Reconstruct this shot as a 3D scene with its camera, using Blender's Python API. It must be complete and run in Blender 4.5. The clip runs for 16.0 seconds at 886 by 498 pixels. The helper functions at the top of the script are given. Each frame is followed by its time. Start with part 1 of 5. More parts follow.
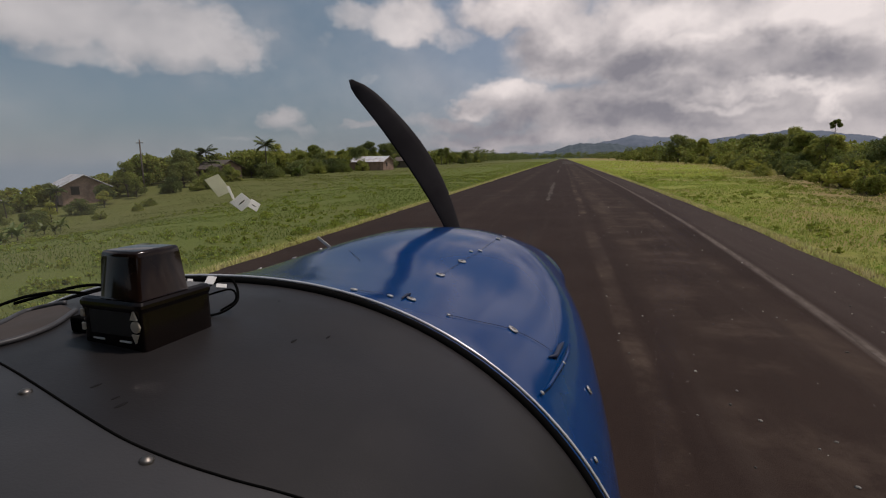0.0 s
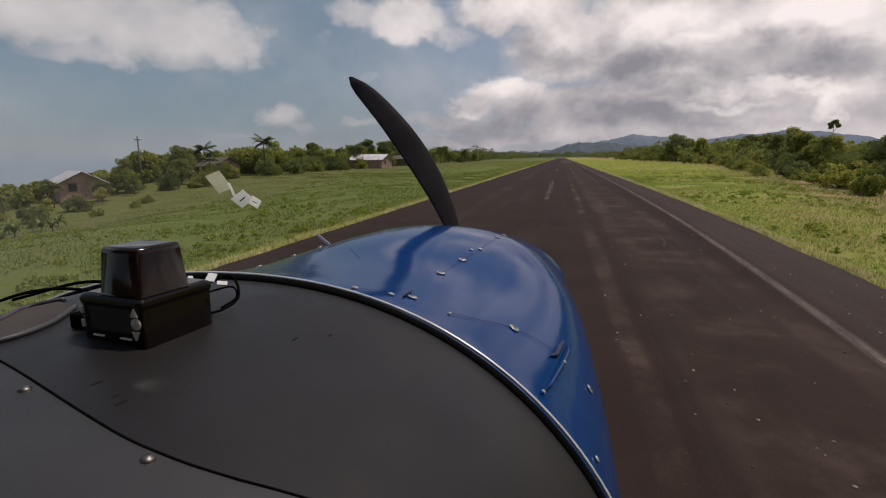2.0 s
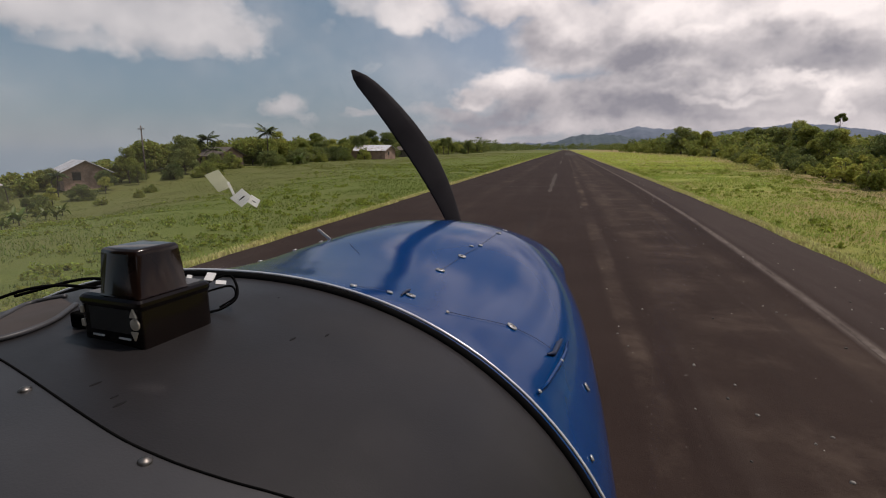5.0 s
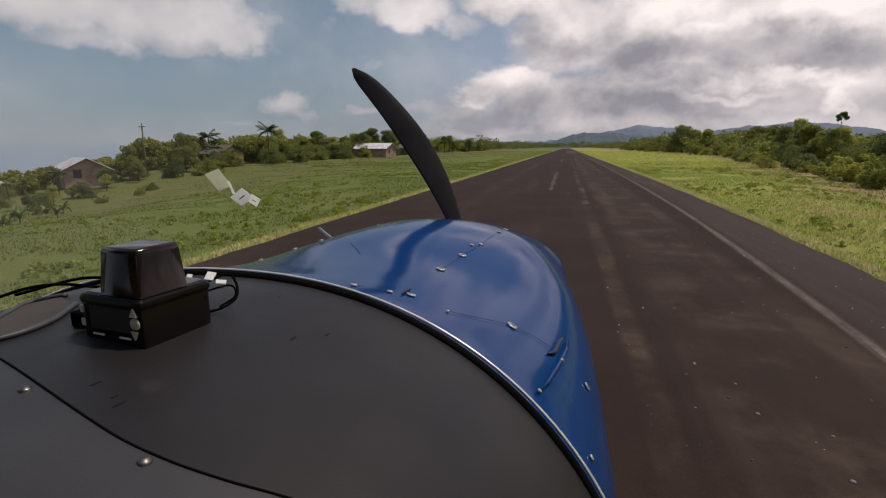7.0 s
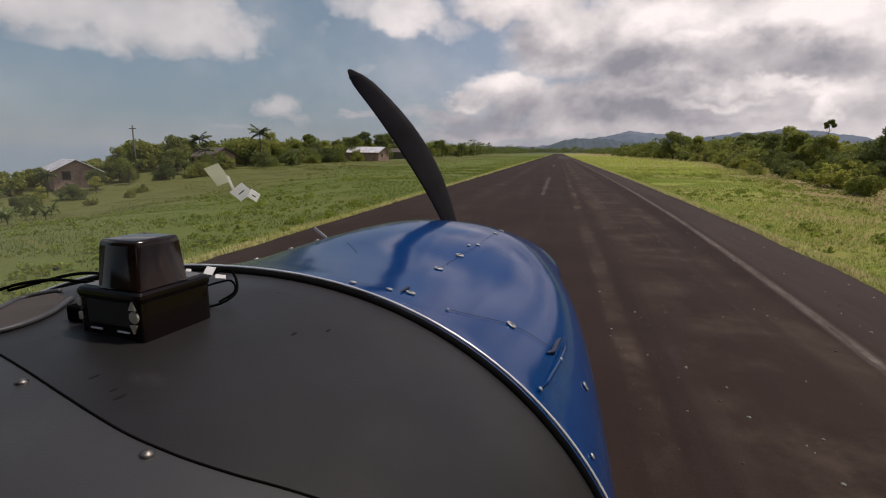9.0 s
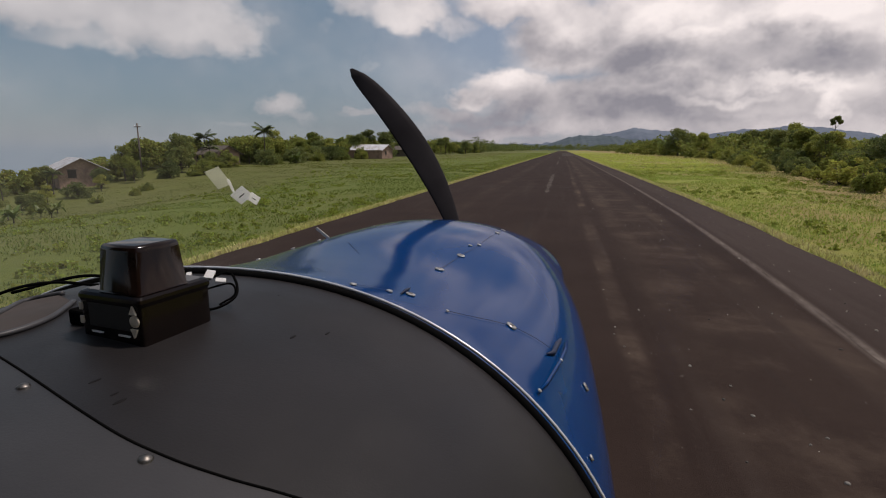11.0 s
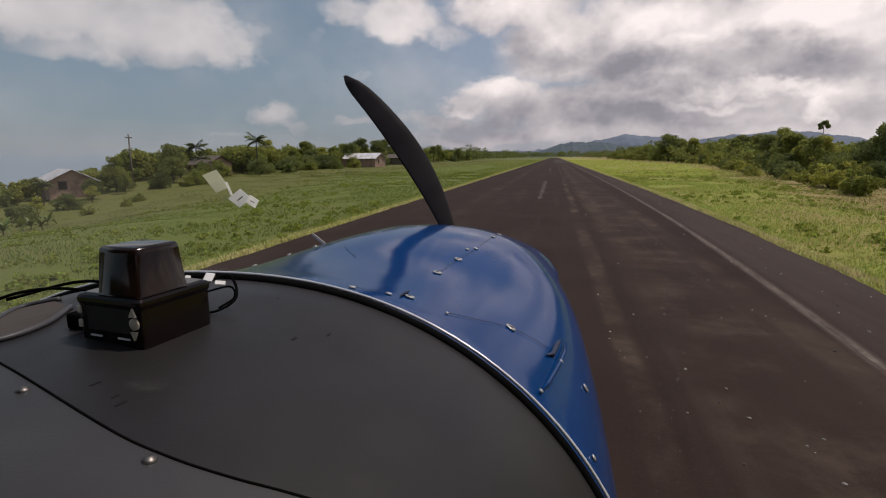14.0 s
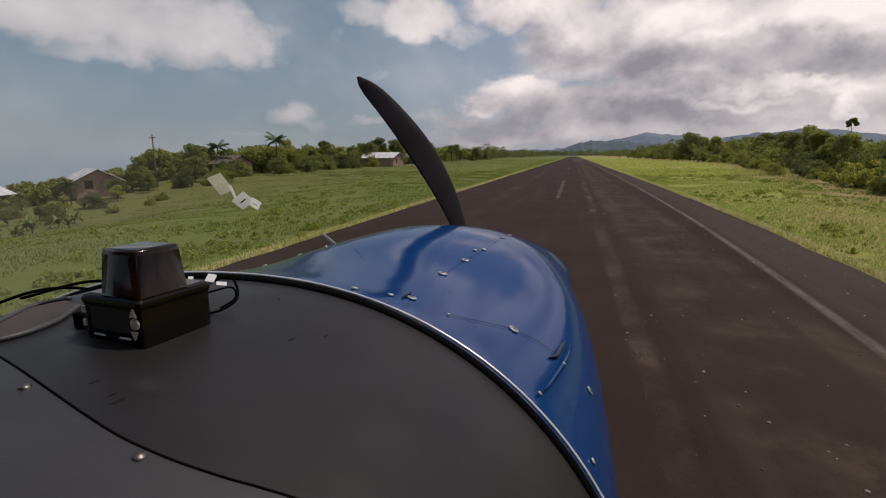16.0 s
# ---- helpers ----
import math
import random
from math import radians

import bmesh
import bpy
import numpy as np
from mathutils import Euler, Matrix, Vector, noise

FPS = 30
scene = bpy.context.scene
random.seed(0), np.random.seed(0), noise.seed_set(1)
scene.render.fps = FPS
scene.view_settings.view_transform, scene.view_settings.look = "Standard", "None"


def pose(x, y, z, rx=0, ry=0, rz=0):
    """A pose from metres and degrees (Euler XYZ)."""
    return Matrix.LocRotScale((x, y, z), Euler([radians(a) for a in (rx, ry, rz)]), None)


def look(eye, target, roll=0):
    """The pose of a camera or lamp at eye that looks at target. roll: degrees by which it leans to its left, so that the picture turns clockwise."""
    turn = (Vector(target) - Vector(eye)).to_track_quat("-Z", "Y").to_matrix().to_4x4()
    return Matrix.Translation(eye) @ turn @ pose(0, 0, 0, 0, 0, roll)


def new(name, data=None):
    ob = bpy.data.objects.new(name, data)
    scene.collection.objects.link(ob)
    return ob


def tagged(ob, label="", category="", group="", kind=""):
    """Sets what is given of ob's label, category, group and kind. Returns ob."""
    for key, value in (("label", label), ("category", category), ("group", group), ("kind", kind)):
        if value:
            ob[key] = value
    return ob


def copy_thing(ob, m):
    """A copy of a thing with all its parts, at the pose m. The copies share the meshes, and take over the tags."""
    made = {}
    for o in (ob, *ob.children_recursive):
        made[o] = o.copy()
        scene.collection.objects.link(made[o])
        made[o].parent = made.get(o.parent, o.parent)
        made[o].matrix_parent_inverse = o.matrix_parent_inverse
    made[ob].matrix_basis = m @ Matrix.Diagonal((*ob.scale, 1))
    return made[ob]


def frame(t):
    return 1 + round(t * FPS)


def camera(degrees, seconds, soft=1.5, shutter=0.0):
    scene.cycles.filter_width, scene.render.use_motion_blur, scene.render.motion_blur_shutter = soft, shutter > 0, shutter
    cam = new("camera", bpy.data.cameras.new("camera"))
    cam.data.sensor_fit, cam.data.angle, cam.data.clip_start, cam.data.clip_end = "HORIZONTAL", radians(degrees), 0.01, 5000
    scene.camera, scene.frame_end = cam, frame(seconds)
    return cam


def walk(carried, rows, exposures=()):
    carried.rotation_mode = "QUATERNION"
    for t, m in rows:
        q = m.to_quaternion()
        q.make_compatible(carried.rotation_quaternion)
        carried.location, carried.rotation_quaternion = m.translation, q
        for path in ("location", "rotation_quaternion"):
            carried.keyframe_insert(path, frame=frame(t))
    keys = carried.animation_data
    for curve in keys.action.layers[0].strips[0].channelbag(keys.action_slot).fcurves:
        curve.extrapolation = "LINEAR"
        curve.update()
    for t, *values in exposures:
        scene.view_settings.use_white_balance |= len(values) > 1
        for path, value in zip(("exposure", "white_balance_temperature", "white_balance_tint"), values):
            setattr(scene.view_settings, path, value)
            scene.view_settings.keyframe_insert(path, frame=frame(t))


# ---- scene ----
H = 2.1          # height of the lens over the runway
cam = camera(80.5, 16.0, soft=1.1)
# seconds, place, tilt, lean and turn of the lens
ROWS = [
    (0.0, -0.0023, -0.0032, 2.0852, 80.319, 0.891, 12.754),
    (0.5, -0.0029, -0.0027, 2.0897, 80.011, 0.595, 12.602),
    (1.0, -0.0121, 0.0003, 2.0945, 79.392, 0.167, 12.342),
    (1.5, -0.0086, 0.0002, 2.0941, 79.397, 0.234, 12.513),
    (2.0, -0.0081, -0.0008, 2.0840, 80.148, 0.604, 12.608),
    (2.5, -0.0051, -0.0021, 2.0931, 79.779, 0.589, 12.532),
    (3.0, -0.0008, -0.0020, 2.0871, 79.895, 0.804, 12.937),
    (3.5, 0.0028, -0.0008, 2.0938, 79.427, 0.459, 13.140),
    (4.0, 0.0019, -0.0005, 2.0990, 79.096, 0.193, 13.033),
    (6.5, -0.0033, -0.0008, 2.0919, 79.459, 0.282, 12.902),
    (7.0, -0.0005, 0.0004, 2.0982, 79.023, 0.161, 13.073),
    (7.5, -0.0080, -0.0004, 2.0916, 79.531, 0.202, 12.668),
    (8.0, -0.0157, 0.0006, 2.0943, 79.071, -0.116, 12.296),
    (8.5, -0.0185, -0.0004, 2.0872, 79.632, 0.386, 12.077),
    (9.0, -0.0135, -0.0002, 2.0870, 79.487, -0.271, 12.277),
    (11.5, -0.0037, -0.0003, 2.0952, 79.231, 0.101, 12.891),
    (12.0, 0.0015, -0.0029, 2.0849, 80.218, 0.621, 13.075),
    (12.5, 0.0039, -0.0030, 2.0774, 80.827, 0.836, 13.231),
    (13.0, -0.0094, -0.0046, 2.0702, 81.217, 1.157, 12.237),
    (13.5, -0.0183, -0.0034, 2.0808, 80.239, 0.513, 11.505),
    (14.0, -0.0146, -0.0030, 2.0851, 80.045, 0.414, 11.894),
    (14.5, -0.0095, -0.0006, 2.0924, 79.455, 0.153, 12.532),
    (15.0, 0.0011, -0.0033, 2.0788, 80.683, 0.868, 13.095),
    (15.5, 0.0023, -0.0017, 2.0875, 80.006, 0.475, 13.234),
    (16.0, 0.0117, -0.0013, 2.0900, 79.970, 0.521, 13.840),
]
walk(cam, [(t, pose(x, y, z, rx, ry, rz)) for t, x, y, z, rx, ry, rz in ROWS],
     [(0.0, -0.30, 6700, 19), (0.6, -0.28, 6700, 19), (0.9, -0.03, 6700, 19), (1.4, -0.04, 6700, 19), (3.0, -0.20, 6700, 19), (4.0, -0.02, 6700, 19), (7.0, -0.01, 6700, 19), (9.0, 0.01, 6700, 19), (11.5, -0.11, 6700, 19), (12.5, 0.02, 6700, 19), (14.5, -0.06, 6700, 19), (16.0, -0.06, 6700, 19)])

# ---------------------------------------------------------------- light
SUN_AZ, SUN_EL = 62.0, 65.0      # degrees right of the runway's heading, and up
sun_dir = Vector((math.sin(radians(SUN_AZ)) * math.cos(radians(SUN_EL)),
                  math.cos(radians(SUN_AZ)) * math.cos(radians(SUN_EL)), math.sin(radians(SUN_EL))))
sun = new("sun", bpy.data.lights.new("sun", "SUN"))
sun.data.energy, sun.data.angle, sun.data.color = 2.8, radians(1.0), (1.0, 0.94, 0.84)
sun.matrix_world = look(sun_dir * 50, (0, 0, 0))


class Net:
    """Short hand for building node trees."""

    def __init__(self, tree):
        self.t = tree
        tree.nodes.clear()

    def n(self, kind, props=None, **ins):
        node = self.t.nodes.new(kind)
        props = props or {}
        if "operation" in props:
            node.operation = props["operation"]
        if "use_clamp" in props:
            node.use_clamp = props["use_clamp"]
        if "interpolation_type" in props:
            node.interpolation_type = props["interpolation_type"]
        if "blend_type" in props:
            node.data_type, node.blend_type = props["data_type"], props["blend_type"]
        for k, v in ins.items():
            key = int(k[1:]) if k[0] == "i" and k[1:].isdigit() else k.replace("_", " ")
            if isinstance(v, bpy.types.NodeSocket):
                self.t.links.new(v, node.inputs[key])
            else:
                node.inputs[key].default_value = v
        return node

    def math(self, op, a, b=0.0, clamp=False):
        return self.n("ShaderNodeMath", {"operation": op, "use_clamp": clamp}, i0=a, i1=b).outputs[0]

    def mix(self, f, a, b, blend="MIX"):
        m = self.n("ShaderNodeMix", {"data_type": "RGBA", "blend_type": blend})
        for i, v in ((0, f), (6, a), (7, b)):
            if isinstance(v, bpy.types.NodeSocket):
                self.t.links.new(v, m.inputs[i])
            else:
                m.inputs[i].default_value = v if i == 0 else (*v[:3], 1)
        return m.outputs[2]

    def ramp(self, f, lo, hi, a=0.0, b=1.0):
        return self.n("ShaderNodeMapRange", {"interpolation_type": "SMOOTHSTEP"}, i0=f, i1=lo, i2=hi, i3=a, i4=b).outputs[0]

    def noise(self, vec, scale, detail=4.0, rough=0.55):
        return self.n("ShaderNodeTexNoise", Vector=vec, Scale=scale, Detail=detail, Roughness=rough).outputs["Fac"]


def make_world():
    w = bpy.data.worlds.new("sky")
    scene.world = w
    w.use_nodes = True
    k = Net(w.node_tree)
    d = k.n("ShaderNodeTexCoord").outputs["Generated"]
    sky = k.n("ShaderNodeTexSky")
    sky.sky_type, sky.sun_disc = "NISHITA", False
    sky.sun_elevation, sky.sun_rotation = radians(SUN_EL), radians(SUN_AZ)
    sky.air_density, sky.dust_density = 1.2, 0.7
    flat = k.n("ShaderNodeVectorMath", {"operation": "MULTIPLY"}, i0=d, i1=(1, 1, 1.3)).outputs[0]
    warp = k.n("ShaderNodeTexNoise", Vector=flat, Scale=6.0, Detail=7.0, Roughness=0.62).outputs["Color"]
    warp = k.n("ShaderNodeVectorMath", {"operation": "SUBTRACT"}, i0=warp, i1=(0.5, 0.5, 0.5)).outputs[0]
    warp = k.n("ShaderNodeVectorMath", {"operation": "SCALE"}, i0=warp, Scale=0.13).outputs[0]
    dw = k.n("ShaderNodeVectorMath", {"operation": "ADD"}, i0=d, i1=warp).outputs[0]
    # cloud banks: azimuth (degrees, right of the heading), elevation, half width, half height, weight
    banks = [(-42.0, 11.9, 12.4, 3.1, 1.00), (-48.9, 11.7, 6.9, 2.3, 1.00), (-34.0, 11.4, 4.3, 2.1, 0.85), (-46.0, 9.4, 5.3, 1.2, 0.60), (-38.6, 9.4, 5.2, 1.1, 0.65), (-30.3, 12.9, 2.2, 1.6, 0.50),
             (-29.8, 4.3, 2.6, 1.4, 0.80), (-28.2, 3.2, 3.5, 0.8, 0.55), (-21.2, 3.7, 3.6, 0.6, 0.60), (-33.6, 2.7, 3.4, 0.7, 0.40), (-16.3, 14.0, 4.8, 2.0, 0.85), (-20.9, 14.4, 3.9, 1.2, 0.60),
             (-11.7, 12.7, 2.8, 1.5, 0.50), (-19.4, 8.1, 2.7, 1.3, 0.42), (-25.5, 12.4, 2.2, 1.0, 0.30), (-5.8, 6.9, 4.2, 1.9, 1.00), (-9.9, 5.7, 2.6, 1.2, 0.90), (-8.7, 3.8, 9.0, 1.3, 0.70),
             (-4.2, 14.6, 7.2, 1.7, 0.95), (0.4, 11.0, 6.2, 3.2, 1.15), (10.4, 10.6, 10.6, 4.8, 1.25), (21.2, 9.8, 9.6, 4.5, 1.25), (4.5, 5.0, 13.1, 2.7, 1.10), (17.9, 4.7, 12.8, 3.2, 1.15),
             (-6.3, 2.0, 9.6, 1.3, 0.85), (8.4, 2.2, 14.6, 1.7, 1.00), (22.3, 2.5, 8.9, 2.2, 1.10)]
    around = [(45, 14, 16, 9, 1.0), (75, 22, 22, 10, 0.9), (-80, 20, 18, 7, 0.9), (140, 24, 35, 12, 1.0), (-150, 22, 30, 10, 1.0), (10, 42, 40, 9, 0.6)]
    shade = [(-0.7, 9.9, 5.1, 1.4, 0.75), (6.5, 8.2, 7.2, 1.9, 0.85), (3.1, 10.6, 3.9, 1.7, 0.40), (15.3, 8.6, 7.2, 1.7, 0.70), (21.0, 7.5, 4.9, 1.4, 0.70), (24.9, 10.3, 1.7, 0.9, 0.50),
             (9.7, 6.4, 5.5, 0.7, 0.50), (4.6, 4.2, 9.1, 1.9, 0.50), (-7.5, 3.2, 6.6, 1.4, 0.45), (15.8, 2.9, 9.5, 0.6, 0.30), (25.2, 4.0, 2.8, 1.1, 0.40), (-3.9, 11.7, 2.8, 1.7, 0.40),
             (-40.0, 9.2, 8.8, 0.9, 0.35), (-48.0, 9.3, 5.2, 0.9, 0.30), (-29.0, 2.7, 3.5, 0.5, 0.30), (12.8, 10.9, 3.1, 0.7, 0.25)]
    bright = [(-5.8, 7.6, 3.5, 1.1, 0.75), (-9.9, 5.4, 2.0, 0.6, 0.60), (1.4, 13.0, 4.9, 1.6, 0.45), (9.3, 12.7, 4.7, 1.5, 0.70), (16.4, 11.3, 4.5, 1.3, 0.80), (22.2, 11.4, 7.0, 2.1, 1.20),
             (12.8, 10.1, 2.6, 0.9, 0.60), (19.5, 5.8, 5.5, 0.6, 0.90), (13.8, 4.7, 4.8, 0.4, 0.60), (23.3, 4.1, 0.8, 1.9, 0.90), (-16.3, 13.7, 4.5, 1.6, 0.45), (-4.2, 14.8, 6.1, 1.1, 0.50),
             (-37.5, 10.9, 4.7, 2.1, 0.35), (-46.6, 11.3, 6.6, 1.9, 0.30), (-32.0, 11.3, 2.2, 1.6, 0.30), (-29.5, 4.8, 2.3, 1.0, 0.25)]

    def field(blobs, inner):
        total = None
        for az, el, rx, rz, wt in blobs:
            a, e = radians(az), radians(el)
            c = (math.sin(a) * math.cos(e), math.cos(a) * math.cos(e), math.sin(e))
            v = k.n("ShaderNodeVectorMath", {"operation": "SUBTRACT"}, i0=dw, i1=c).outputs[0]
            sx, sz = 1 / math.sin(radians(rx)), 1 / math.sin(radians(rz))
            v = k.n("ShaderNodeVectorMath", {"operation": "MULTIPLY"}, i0=v, i1=(sx, sx, sz)).outputs[0]
            ln = k.n("ShaderNodeVectorMath", {"operation": "LENGTH"}, i0=v).outputs["Value"]
            q = k.ramp(ln, 1.6, inner, 0.0, wt)
            total = q if total is None else k.math("MAXIMUM", total, q)
        return total

    puff = k.noise(flat, 11.0, 7.0, 0.55)
    soft = k.noise(flat, 6.0, 4.0, 0.5)
    thin = k.noise(flat, 3.2, 5.0, 0.6)
    dens = k.math("ADD", field(banks + around, 0.25), k.math("MULTIPLY", k.math("SUBTRACT", puff, 0.5), 0.62))
    mask = k.ramp(dens, 0.10, 0.78, 0.0, 0.97)
    mask = k.math("MAXIMUM", mask, k.ramp(thin, 0.38, 0.75, 0.04, 0.34))
    # sunlit puffs are white, the undersides grey
    up = k.n("ShaderNodeVectorMath", {"operation": "ADD"}, i0=flat, i1=(0.02, 0.0, 0.05)).outputs[0]
    lit = k.math("ADD", k.ramp(k.math("SUBTRACT", puff, k.noise(up, 11.0, 7.0, 0.55)), -0.24, 0.24, 0.0, 0.30), k.ramp(k.math("SUBTRACT", soft, k.noise(up, 6.0, 4.0, 0.5)), -0.24, 0.24, 0.24, 0.56))
    lit = k.math("ADD", lit, k.math("MULTIPLY", field(bright, 0.1), 0.52))
    x, y, z = k.n("ShaderNodeSeparateXYZ", Vector=d).outputs
    west = k.ramp(x, -0.10, -0.45)
    lit = k.math("SUBTRACT", lit, k.math("MULTIPLY", k.math("MULTIPLY", field(shade, 0.1), k.ramp(soft, 0.3, 0.7, 0.75, 1.2)), 0.55), True)
    low = k.math("MULTIPLY", k.ramp(z, 0.16, 0.05, 0.0, 0.30), k.ramp(x, 0.42, 0.15))
    lit = k.math("SUBTRACT", lit, low, True)
    cloud = k.mix(lit, (0.275, 0.28, 0.31), (1.0, 0.965, 0.92))
    cloud = k.mix(k.math("MULTIPLY", west, 0.45), cloud, (0.48, 0.505, 0.505))
    haze = k.math("MAXIMUM", k.ramp(z, 0.09, -0.01, 0.0, 0.55), k.ramp(z, 0.045, -0.01, 0.0, 1.0))
    cloud = k.mix(k.math("MULTIPLY", haze, 0.75), cloud, k.mix(west, (0.44, 0.43, 0.46), (0.180, 0.250, 0.305)))
    mask = k.math("MULTIPLY", mask, k.ramp(west, 0, 1, 1.0, 0.86))
    bg1 = k.n("ShaderNodeBackground", Color=k.mix(0.72, sky.outputs[0], k.mix(west, (3.40, 4.50, 5.85), (1.95, 3.20, 4.15))), Strength=0.075)
    bg2 = k.n("ShaderNodeBackground", Color=cloud, Strength=1.0)
    m = k.n("ShaderNodeMixShader", i0=k.math("MAXIMUM", mask, k.math("MULTIPLY", haze, 0.9)), i1=bg1.outputs[0], i2=bg2.outputs[0])
    k.n("ShaderNodeOutputWorld", Surface=m.outputs[0])


make_world()

# ---------------------------------------------------------------- materials
RL, RR, RWY0, RWY1 = -6.85, 5.85, -260.0, 950.0
MATS = {}


def mat(name, c1, c2=None, scale=5.0, rough=0.6, metal=0.0, bump=0.0, bscale=60.0, stain=None, sscale=0.8, per="", coat=0.0,
        spec=0.5, space="Object", sub=0.0, vary=(0.70, 1.32), dry=None):
    if name in MATS:
        return MATS[name]
    m = bpy.data.materials.new(name)
    m.use_nodes = True
    k = Net(m.node_tree)
    vec = k.n("ShaderNodeTexCoord").outputs[space]
    c2 = c2 or tuple(v * 0.8 for v in c1)
    fine = k.noise(vec, scale, 6.0, 0.6)
    col = k.mix(k.ramp(fine, 0.3, 0.7), c1, c2)
    if stain:
        col = k.mix(k.ramp(k.noise(vec, sscale, 5.0, 0.6), 0.48, 0.68, 0.0, 0.8), col, stain)
    if dry:
        x, y, _ = k.n("ShaderNodeSeparateXYZ", Vector=vec).outputs
        col = left_meadow(k, vec, x, col, (0.112, 0.152, 0.032), (0.140, 0.152, 0.046))
        x = k.math("ADD", verge_line(k, x, y), k.math("MULTIPLY", k.math("SUBTRACT", k.noise(vec, 0.3, 6, 0.7), 0.5), 11.0))
        col = k.mix(k.ramp(x, 9.5, 14.5, 0.0, 0.7), col, dry)
    if per:
        rnd = (k.n("ShaderNodeNewGeometry").outputs["Random Per Island"] if per == "island"
               else k.n("ShaderNodeObjectInfo").outputs["Random"])
        if per == "island":
            own = k.n("ShaderNodeObjectInfo").outputs["Random"]
            col = k.n("ShaderNodeHueSaturation", Color=col, Value=k.ramp(own, 0, 1, 0.72, 1.25), Hue=k.ramp(own, 0, 1, 0.512, 0.488)).outputs[0]
        hsv = k.n("ShaderNodeHueSaturation", Color=col, Value=k.ramp(rnd, 0, 1, *vary), Hue=k.ramp(rnd, 0, 1, 0.48, 0.515))
        col = hsv.outputs[0]
    rg = k.ramp(k.noise(vec, scale * 0.6, 4.0), 0.3, 0.7, rough * 0.85, min(1, rough * 1.15))
    p = k.n("ShaderNodeBsdfPrincipled", Base_Color=col, Roughness=rg, Metallic=metal, Coat_Weight=coat, Specular_IOR_Level=spec)
    p.inputs["Coat Roughness"].default_value = 0.05
    if bump:
        b = k.n("ShaderNodeBump", Strength=bump, Distance=0.02, Height=k.noise(vec, bscale, 5.0))
        k.t.links.new(b.outputs[0], p.inputs["Normal"])
    out = p.outputs[0]
    if sub:
        tr = k.n("ShaderNodeBsdfTranslucent", Color=col)
        out = k.n("ShaderNodeMixShader", i0=sub, i1=out, i2=tr.outputs[0]).outputs[0]
    k.n("ShaderNodeOutputMaterial", Surface=out)
    MATS[name] = m
    return m


def verge_line(k, x, y):
    """Distance across the right verge, measured along with the growth that spreads away from the runway."""
    away = k.math("MINIMUM", k.math("MAXIMUM", k.math("SUBTRACT", y, 25.0), 0.0), 105.0)
    return k.math("SUBTRACT", x, k.math("MULTIPLY", away, 0.17))


def left_meadow(k, vec, x, col, lush_tinted, dry):
    """Lusher, deeper green left verge, browner towards the village: windscreen tint and haze put into its colour."""
    w = k.math("ADD", x, k.math("MULTIPLY", k.math("SUBTRACT", k.noise(vec, 0.2, 6, 0.7), 0.5), 16.0))
    col = k.mix(k.ramp(x, -6.5, -8.0, 0.0, 0.8), col, lush_tinted)
    return k.mix(k.ramp(w, -19.0, -30.0, 0.0, 0.65), col, dry)


def ground_material():
    m = bpy.data.materials.new("meadow")
    m.use_nodes = True
    k = Net(m.node_tree)
    vec = k.n("ShaderNodeTexCoord").outputs["Object"]
    col = k.mix(k.ramp(k.noise(vec, 2.5, 7, 0.65), 0.3, 0.7), (0.175, 0.205, 0.036), (0.280, 0.295, 0.060))
    col = k.mix(k.ramp(k.noise(vec, 0.16, 5, 0.6), 0.42, 0.66, 0.0, 0.8), col, (0.285, 0.205, 0.090))
    col = k.mix(k.ramp(k.noise(vec, 0.5, 6, 0.7), 0.56, 0.72, 0.0, 0.8), col, (0.095, 0.135, 0.020))
    col = k.mix(k.ramp(k.noise(vec, 0.9, 8, 0.75), 0.55, 0.68, 0.0, 0.6), col, (0.36, 0.34, 0.085))
    col = k.mix(k.ramp(k.noise(vec, 12.0, 6, 0.75), 0.50, 0.72, 0.0, 0.6), col, (0.105, 0.130, 0.022))
    x, y, _ = k.n("ShaderNodeSeparateXYZ", Vector=vec).outputs
    col = left_meadow(k, vec, x, col, (0.085, 0.115, 0.026), (0.112, 0.114, 0.038))
    wander = k.math("ADD", verge_line(k, x, y), k.math("MULTIPLY", k.math("SUBTRACT", k.noise(vec, 0.3, 6, 0.7), 0.5), 11.0))
    col = k.mix(k.ramp(wander, 9.5, 14.5, 0.0, 0.75), col, (0.265, 0.190, 0.090))
    p = k.n("ShaderNodeBsdfPrincipled", Base_Color=col, Roughness=0.9, Specular_IOR_Level=0.15)
    b = k.n("ShaderNodeBump", Strength=0.8, Distance=0.08, Height=k.noise(vec, 7.0, 8, 0.75))
    k.t.links.new(b.outputs[0], p.inputs["Normal"])
    k.n("ShaderNodeOutputMaterial", Surface=p.outputs[0])
    return m


